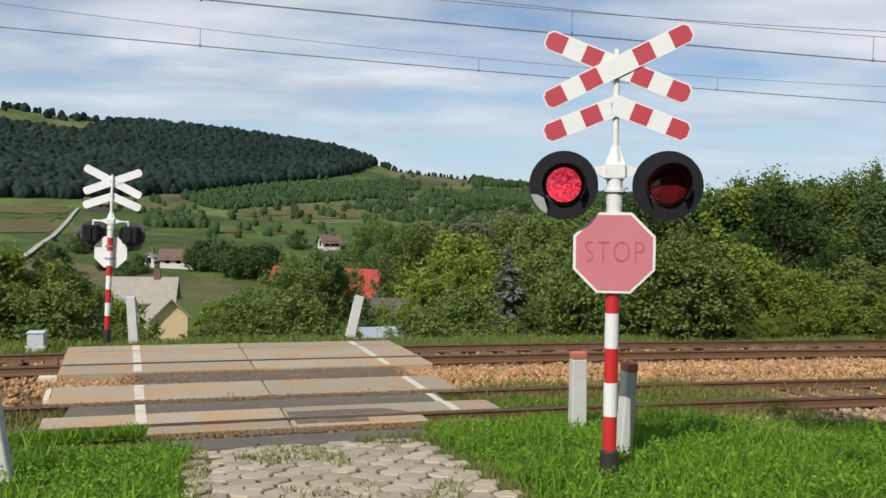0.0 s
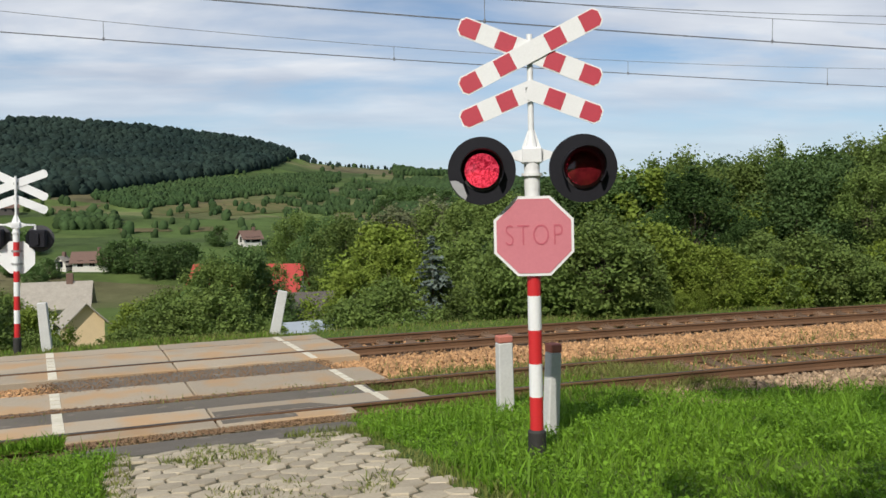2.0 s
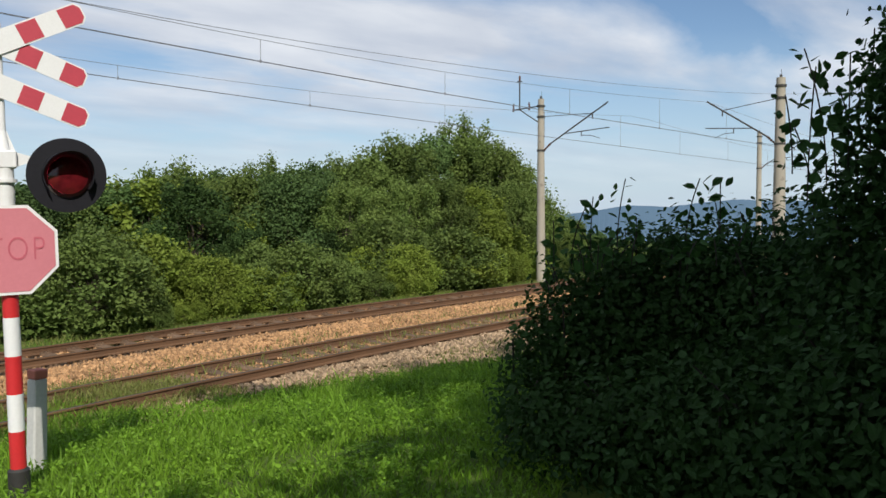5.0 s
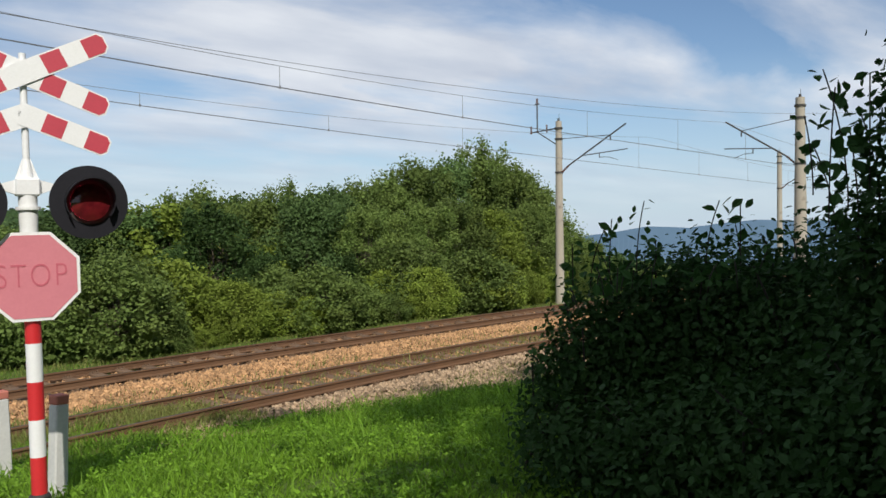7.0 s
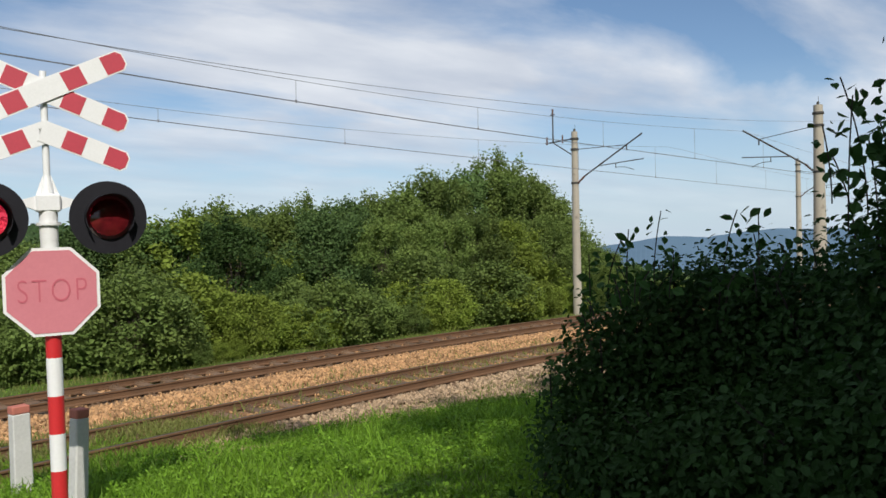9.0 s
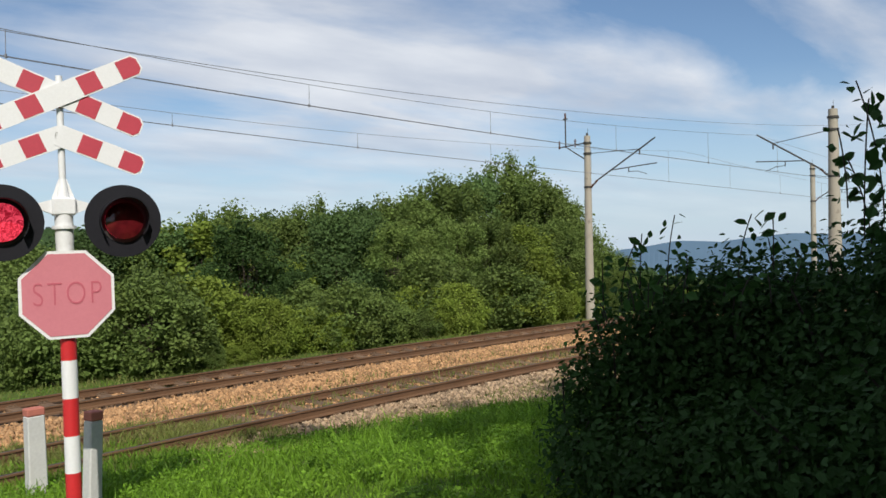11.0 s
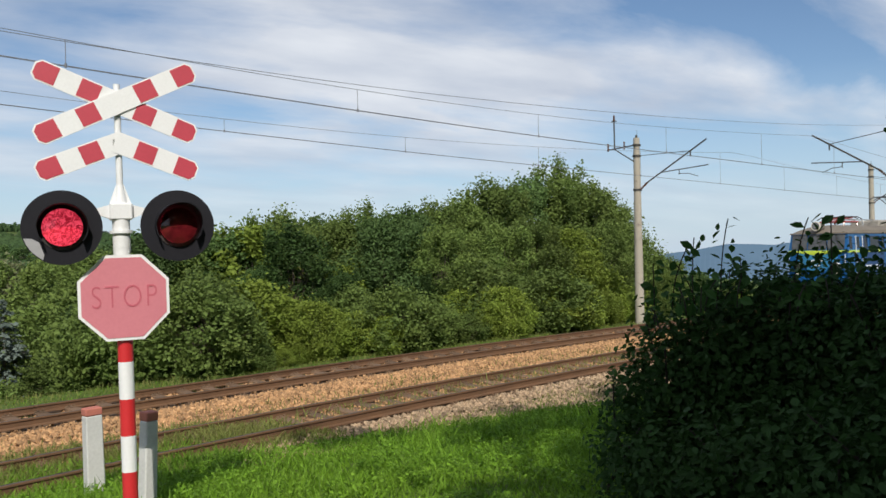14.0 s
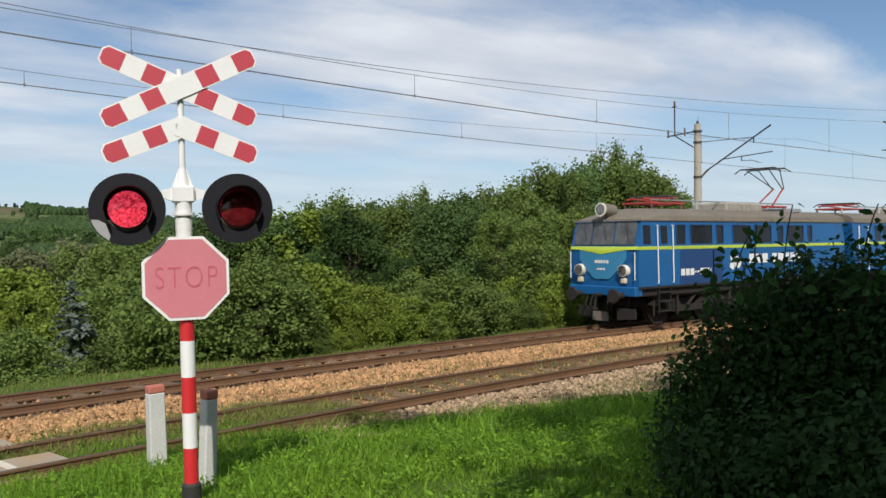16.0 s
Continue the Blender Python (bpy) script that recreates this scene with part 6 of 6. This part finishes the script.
def hedge():
    """The hazel hedge near the camera: arching stems with broad leaves."""
    rs = np.random.RandomState(31)
    h = empty("hazel_hedge", Matrix(), "dark hazel hedge with broad leaves and upright shoots in shade", "hedge")
    P, D, PS, DS = [], [], [], []
    lumps = []

    def lump(az, r, zc, rad, rz):
        x, y = polar(az, r)
        lumps.append((np.array((x, y, zc)), np.array((rad, rad, rz))))

    for az, r, zc, rad, rz in ((48.3, 6.5, 1.85, 0.4, 0.5), (46.8, 6.4, 1.7, 0.34, 0.3), (45.8, 6.2, 1.45, 0.3, 0.28), (50.5, 6.6, 1.85, 0.55, 0.72), (52.3, 6.5, 2.1, 0.4, 0.62), (54, 6.6, 1.9, 0.7, 0.85), (55.9, 6.5, 2.15, 0.4, 0.65), (57.5, 6.6, 1.9, 0.7, 0.88), (59.6, 6.4, 2.2, 0.42, 0.62), (61.5, 6.4, 1.95, 0.8, 0.88), (66, 6.0, 2.0, 0.9, 0.95),
                               (72, 5.6, 2.2, 0.95, 1.3), (78, 5.3, 2.5, 1.0, 1.6), (47.6, 5.8, 1.3, 0.42, 0.4), (51, 5.6, 1.3, 0.6, 0.5), (55, 5.4, 1.3, 0.7, 0.6), (59, 5.2, 1.35, 0.8, 0.7), (65, 4.9, 1.45, 0.85, 0.8), (72, 4.6, 1.6, 0.9, 1.0), (80, 4.6, 1.8, 1.0, 1.3),
                               (72.5, 5.4, 3.5, 0.55, 0.6), (76, 5.3, 3.9, 0.7, 0.7), (67.3, 5.3, 2.7, 0.36, 0.45), (69.5, 5.2, 3.15, 0.36, 0.5), (70.5, 5.1, 3.6, 0.36, 0.35), (56, 7.6, 1.7, 0.9, 0.8), (61, 7.8, 1.8, 0.9, 0.85), (66, 7.6, 2.0, 1.0, 0.9)):
        lump(az, r, zc, rad, rz)
    p, d = crown_points(lumps, 112000, rs, 0.5, 0.14)
    P.append(p)
    D.append(d + np.array((0, 0, 0.5)))
    # stems, and shoots that stand above the hedge
    for c, r in lumps:
        for k in range(2):
            a = rs.uniform(0, 2 * math.pi)
            foot = (c[0] + rs.uniform(-0.3, 0.3), c[1] + rs.uniform(-0.3, 0.3))
            tip = c + np.array((math.cos(a) * r[0] * 0.8, math.sin(a) * r[0] * 0.8, r[2] * 0.7))
            bm = BM()
            rod(bm, (foot[0], foot[1], gz(*foot) - 0.1), tip, 0.018, 0.006, 5)
            part("stem", bm, "twig", h)
    tall = [(47.6, 6.3, -5, -1.0), (48.8, 6.2, -4, -0.2), (50.2, 6.4, -4, -1.2), (51.9, 6.3, -3, 1.9), (50.1, 6.3, -3, 0.7), (56.4, 6.0, -3, 1.8), (58.6, 6.2, -3, 1.6), (58.6, 6.4, -3, 0.2), (53.2, 6.4, -4, -0.8), (60.6, 6.2, -3, -0.4), (62.0, 6.0, -2, 0.2), (63.0, 5.2, 2, 7.0), (63.9, 5.2, 0, 8.6), (65.0, 5.2, 1, 9.8),
            (66.2, 5.2, 2, 9.6), (67.4, 5.2, 2, 10.8), (64.3, 5.3, -1, 5.0), (65.6, 5.3, -1, 6.0), (68.5, 5.2, 2, 12.0), (69.5, 5.2, 2, 12.5), (66.8, 5.3, 0, 7.0)]
    for k in range(46):
        az = rs.uniform(45.5, 66)
        base = np.interp(az, [45.5, 48, 52, 60, 66], [-10, -5, -4, -4, -3])
        tall.append((az, rs.uniform(5.6, 6.8), base, base + rs.uniform(1.0, 2.6)))
    for az, r, el0, el1 in tall:
        x, y = polar(az, r)
        z0, z1 = 2.92 + r * math.tan(radians(el0)), 2.92 + r * math.tan(radians(el1))
        n = max(4, int((z1 - z0) / 0.05))
        bend_ = rs.uniform(-0.14, 0.14, 2)
        prev = None
        bm = BM()
        for i in range(n + 1):
            f = i / n
            q = np.array((x + bend_[0] * f * f, y + bend_[1] * f * f, z0 + (z1 - z0) * f))
            if prev is not None:
                rod(bm, prev, q, 0.005, 0.004, 5)
            prev = q
            if i:
                for s in (1, -1) if i % 2 else (1,):
                    a = rs.uniform(0, 2 * math.pi)
                    PS.append((q + np.array((math.cos(a), math.sin(a), -0.1)) * 0.06)[None])
                    DS.append(np.array((math.cos(a) * 0.5, math.sin(a) * 0.5, 0.8))[None])
        part("shoot", bm, "twig", h)
    V, F = leaf_quads(np.concatenate(P), np.concatenate(D), 0.028, rs, 0.7)
    raw("foliage", V, F.tolist(), "hazel", h)
    V, F = leaf_quads(np.concatenate(PS), np.concatenate(DS), 0.045, rs, 0.8)
    raw("shoot_leaves", V, F.tolist(), "hazel", h)


hedge()
# unseen trees added behind the camera to throw shade over hedge and bank
shade = tree_proto("tree", 8.4, 4.2, 16000, 0.22, "leaf_a", 41, "unseen leafy tree behind the camera, added to shade the hedge", 0.12, dense=44)
shade.matrix_world = pose(0.8, -8.1, gz(0.8, -8.1)) @ Matrix.Diagonal((1.72, 1.72, 1.9, 1))
for sx_, sy_, sa_, sk_ in ((5.6, -8.8, 70, 1.0), (10.4, -8.6, 210, 1.05), (15.0, -8.0, 300, 1.0), (3.6, -14.0, 20, 1.05), (9.0, -14.5, 160, 1.1)):
    copy_thing(shade, pose(sx_, sy_, gz(sx_, sy_), 0, 0, sa_) @ Matrix.Diagonal((sk_, sk_, sk_, 1)))


def blades(name, n, sampler, h, w, material, seed, label, lean=0.35, lift=0.0):
    rs = np.random.RandomState(seed)
    x, y = sampler(n, rs)
    n = len(x)
    z = ground_z(x, y) - 0.02 + lift
    a = rs.uniform(0, 2 * np.pi, n)
    patch = np.array([0.75 + 0.5 * noise.noise(Vector((float(p) * 0.8, float(q) * 0.8, 0))) for p, q in zip(x[::1], y[::1])]) + 0.1
    hh = rs.uniform(h[0], h[1], n) * patch
    ww = rs.uniform(0.6, 1.2, n) * w
    la = rs.uniform(0, 2 * np.pi, n)
    lx, ly = np.cos(la) * hh * lean * rs.uniform(0.2, 1.3, n), np.sin(la) * hh * lean * rs.uniform(0.2, 1.3, n)
    dx, dy = np.cos(a) * ww, np.sin(a) * ww
    V = np.stack([np.stack([x - dx, y - dy, z], 1), np.stack([x + dx, y + dy, z], 1),
                  np.stack([x + dx * 0.8 + lx * 0.4, y + dy * 0.8 + ly * 0.4, z + hh * 0.6], 1), np.stack([x - dx * 0.8 + lx * 0.4, y - dy * 0.8 + ly * 0.4, z + hh * 0.6], 1),
                  np.stack([x + lx, y + ly, z + hh], 1)], 1).reshape(-1, 3)
    k = 5 * np.arange(n)[:, None]
    F = (k + np.array([[0, 1, 2, 3]])).tolist() + (k + np.array([[3, 2, 4]])).tolist()
    tagged(raw(name, V, F, material), label, "grass", kind="stuff")


def on_bank(u0, u1, v0, v1, road_gap=True, wob=0.5, trim=0.0):
    def f(n, rs):
        u, v = rs.uniform(u0, u1, n), rs.uniform(v0, v1, n)
        edge = np.array([noise.noise(Vector((float(a) * 0.6, float(b) * 0.6, 7))) for a, b in zip(u, v)])
        keep = (v < v1 - 0.9 * (1 - wob) - 1.1 * np.abs(edge) - trim * 0.32 * np.clip(u - 6.2, 0, 7)) & (v > v0)
        if road_gap:
            lo = np.where(v > 9.4, -0.12 - (v - 9.4) * 0.6, -0.12) + edge * 0.35
            hi = np.where(v > 9.4, 2.62 + (v - 9.4) * 0.32, 2.62) + edge * 0.3
            keep &= (u < lo) | (u > hi)
        u, v = u[keep], v[keep]
        w = v + bend(u)
        return u * UX - w * UY, u * UY + w * UX
    return f


blades("grass", 150000, on_bank(-6.0, 12.5, 2.2, 10.7, trim=1.0), (0.05, 0.17), 0.007, "grass", 51, "lush green grass on the near bank", 0.8)
blades("grass", 9000, on_bank(-5.5, 14, 4.5, 11.2, trim=1.0), (0.16, 0.34), 0.009, "grass", 52, "taller tufts in the bank grass", 0.7)


def herbs(n, seed):
    rs = np.random.RandomState(seed)
    x, y = on_bank(-6.0, 12.5, 2.2, 10.6, trim=1.0)(n, rs)
    k = np.array([noise.noise(Vector((float(p) * 1.3, float(q) * 1.3, 31))) for p, q in zip(x, y)]) > -0.12
    x, y = x[k], y[k]
    C = np.stack([x, y, ground_z(x, y) + rs.uniform(0.02, 0.16, len(x))], 1)
    V, F = leaf_diamonds(C, np.tile((0, 0, 1.0), (len(x), 1)), 0.019, rs, 1.0)
    tagged(raw("herbs", V, F.tolist(), "grass"), "clover and dandelion leaves among the grass", "weeds", kind="stuff")


herbs(110000, 58)
blades("grass", 14000, on_bank(-9, 22, 9.2, 11.6, True, 0.2), (0.06, 0.2), 0.008, "drygrass", 53, "dry thin grass at the edge of the ballast", 0.6)
blades("grass", 12000, on_bank(-16, 3.6, 18.0, 22.0, False), (0.05, 0.17), 0.011, "grass", 54, "rough grass on the far verge", 0.7)
blades("grass", 16000, on_bank(-16, 3.6, 17.9, 21.5, False), (0.05, 0.22), 0.010, "drygrass", 55, "dry seeding grass on the far verge", 0.6)
blades("grass", 5000, on_bank(3.4, 34, 18.0, 20.6, False), (0.03, 0.10), 0.011, "grass", 59, "short grass beside the further track", 0.8)
blades("grass", 8000, on_bank(3.4, 34, 17.9, 20.4, False), (0.05, 0.2), 0.010, "drygrass", 60, "dry grass beside the further track", 0.7)
blades("grass", 14000, on_bank(2.9, 9.5, 10.4, 13.6, False, 0.9), (0.06, 0.2), 0.009, "drygrass", 71, "dry grass creeping over the nearest rails", 0.8, 0.085)
blades("grass", 5000, on_bank(2.9, 7.5, 10.2, 12.4, False, 0.9), (0.07, 0.24), 0.009, "grass", 72, "green weeds between the nearest rails", 0.8, 0.085)
blades("grass", 9000, on_bank(-8, 34, 11.4, 14.9, False), (0.05, 0.22), 0.009, "drygrass", 56, "sparse weeds between the rails", 0.6, 0.085)

# ---- loose and repeated pieces ----


def bed_height(u, v, rs):
    return np.interp(v, [9.9, 10.35, 11.0, 13.7, 14.2, 14.8, 17.6, 18.6], [-0.5, -0.16, -0.135, -0.15, -0.1, -0.11, -0.17, -0.55]) - 0.03 + rs.uniform(-0.02, 0.02, len(u)) - 0.035 * ((np.abs(v - FAR_MID) < 1.25) | (np.abs(v - NEAR_MID) < 1.25))


stones("ballast", 24000, (4.3, 44, 13.1, 15.0), (0.03, 0.065), "ballast", 61, "rust-brown ballast stones between the tracks", bed_height)
stones("ballast", 9000, (4.3, 44, 15.1, 18.2), (0.025, 0.05), "ballast", 62, "rust-brown ballast stones round the sleepers", bed_height)


def shoulder_height(u, v, rs):
    w = v + bend(u)
    return np.maximum(bed_height(u, v, rs), ground_z(u * UX - w * UY, u * UY + w * UX) - 0.005)


stones("ballast", 26000, (6.0, 32, 8.2, 11.1), (0.03, 0.06), "ballast_grey", 63, "grey-brown ballast stones on the track shoulder", shoulder_height)
stones("ballast", 7000, (5, 40, 11.25, 12.7), (0.02, 0.045), "ballast", 64, "dirty stones between the rails", bed_height)
stones("ballast", 9000, (-22, -2.4, 12.9, 18.2), (0.03, 0.06), "ballast", 65, "rust-brown ballast stones beside the crossing", bed_height)
stones("ballast", 1500, (-2.4, -0.7, 13.95, 14.85), (0.03, 0.06), "ballast", 66, "ballast stones between the slabs", bed_height)
stones("ballast", 800, (3.4, 4.4, 13.95, 14.85), (0.03, 0.06), "ballast", 67, "ballast stones beside the slabs", bed_height)
stones("grit", 3200, (-2.3, 4.2, 12.58, 12.84), (0.006, 0.02), "bed", 68, "dirt and grit along the rail groove", lambda u, v, rs: np.full(len(u), -0.03))
stones("grit", 2600, (-0.6, 3.9, 10.55, 10.85), (0.006, 0.02), "bed", 69, "loose grit before the slabs", lambda u, v, rs: np.full(len(u), -0.016))
stones("grit", 2600, (-1.2, 3.7, 13.8, 14.95), (0.006, 0.022), "bed", 70, "loose grit on the asphalt between the tracks", lambda u, v, rs: np.full(len(u), -0.03))
blades("grass", 420, on_bank(-2.0, 4.0, 12.5, 13.1, False, 0.95), (0.03, 0.08), 0.006, "drygrass", 75, "tiny weeds in the rail groove", 0.8, 0.23)
build_sleepers()


def paver_mesh(seed):
    rs = random.Random(seed)
    bm = BM()
    pts = []
    for k in range(6):
        a = math.pi / 6 + k * math.pi / 3
        pts.append((0.146 * math.cos(a) * rs.uniform(0.84, 1.04), 0.146 * math.sin(a) * rs.uniform(0.84, 1.04)))
    low = [bm.verts.new((x, y, -0.06)) for x, y in pts]
    mid = [bm.verts.new((x, y, 0.012)) for x, y in pts]
    top = [bm.verts.new((x * 0.92, y * 0.92, 0.022 + rs.uniform(-0.004, 0.004))) for x, y in pts]
    for k in range(6):
        j = (k + 1) % 6
        bm.faces.new((low[k], low[j], mid[j], mid[k]))
        bm.faces.new((mid[k], mid[j], top[j], top[k]))
    bm.faces.new(top)
    me = bpy.data.meshes.new("paver")
    bm.to_mesh(me)
    bm.free()
    me.materials.append(M["paver"])
    return me


def build_pavers():
    kinds = [paver_mesh(k) for k in range(5)]
    rs = random.Random(9)
    row = 0
    v = 4.6
    while v < 9.45:
        u = -0.02 + (0.134 if row % 2 else 0)
        while u < 2.5:
            if not (v > 9.2 and rs.random() < 0.3) and rs.random() > 0.04:
                p = tp(u + rs.uniform(-0.012, 0.012), v + rs.uniform(-0.012, 0.012))
                o = new("paver", rs.choice(kinds))
                o.parent = road
                e = 0.3
                q = tp(u, v + e)
                sl = math.degrees(math.atan2(gz(q.x, q.y) - gz(p.x, p.y), e))
                o.matrix_basis = Matrix.Translation((p.x, p.y, gz(p.x, p.y) + 0.012 + rs.uniform(-0.008, 0.006))) @ pose(0, 0, 0, 0, 0, math.degrees(TA)) @ pose(0, 0, 0, sl + rs.uniform(-1.5, 1.5), rs.uniform(-1.5, 1.5), 0) @ pose(0, 0, 0, 0, 0, rs.choice((0, 60, 120, 180)))
            u += 0.268
        v += 0.232
        row += 1


build_pavers()


def lane_weeds(n, rs):
    u, v = rs.uniform(-0.15, 2.7, n), rs.uniform(4.6, 9.7, n)
    edge = np.array([noise.noise(Vector((float(a) * 1.6, float(b) * 0.9, 17))) for a, b in zip(u, v)])
    keep = (edge > -0.05) & (np.abs(u - 1.05) < 0.4) | (np.abs(u - 1.25) > 1.15) | (edge > 0.22)
    u, v = u[keep], v[keep]
    w = v + bend(u)
    return u * UX - w * UY, u * UY + w * UX


blades("grass", 3200, on_bank(-2.9, -0.6, 10.0, 11.25, False, 0.9), (0.06, 0.18), 0.009, "grass", 73, "green weeds over the deck's near corner", 0.8, 0.2)
blades("grass", 3500, on_bank(-5.5, -1.7, 11.4, 13.3, False, 0.9), (0.08, 0.22), 0.009, "drygrass", 74, "mixed weeds beside the deck", 0.8, 0.1)
blades("grass", 9000, lane_weeds, (0.06, 0.13), 0.008, "drygrass", 57, "low weeds in the joints of the lane", 0.7)

# ---- what moves ----
TRAIN = [(0.0, 179.5), (3.0, 150.2), (6.0, 120.9), (9.0, 91.4), (11.0, 71.8), (12.0, 61.95), (12.5, 57.0), (13.0, 52.1), (13.5, 47.2), (14.0, 42.3), (14.5, 37.4), (15.0, 32.4), (15.5, 27.45), (16.0, 22.55)]


def section_pose(u_nose, back=0.0):
    """The pose of a section whose nose stands at u; its bogies follow the line."""
    a, b = tp(u_nose + back + 3.1, FAR_MID), tp(u_nose + back + 10.0, FAR_MID)
    d = (a - b).normalized()
    nose = a + d * 3.1
    return Matrix.Translation((nose.x, nose.y, 0.02)) @ Matrix.Rotation(math.atan2(d.y, d.x), 4, "Z")


def flash_rows(side, home):
    """The lens turns from its lit face to its dark one; left and right in turn."""
    rows, ang = [], 0.0 if side == 0 else 180.0
    rows.append((0.0, pose(*home, 0, 0, ang)))
    for k in range(33):
        t = (0.29 if k % 2 == 0 else 0.86) + 0.991 * (k // 2)
        if t > 15.9:
            break
        for j in range(4):
            rows.append((t - 0.05 + j / 30.0, pose(*home, 0, 0, ang + 60.0 * j)))
        ang += 180.0
    rows.append((16.0, pose(*home, 0, 0, ang)))
    return rows


def motions():
    walk(loco_a, [(t, section_pose(u)) for t, u in TRAIN])
    walk(loco_b, [(t, section_pose(u, BODY + 0.55)) for t, u in TRAIN])
    for lens, side, home in FLASHERS:
        walk(lens, flash_rows(side, home))


motions()
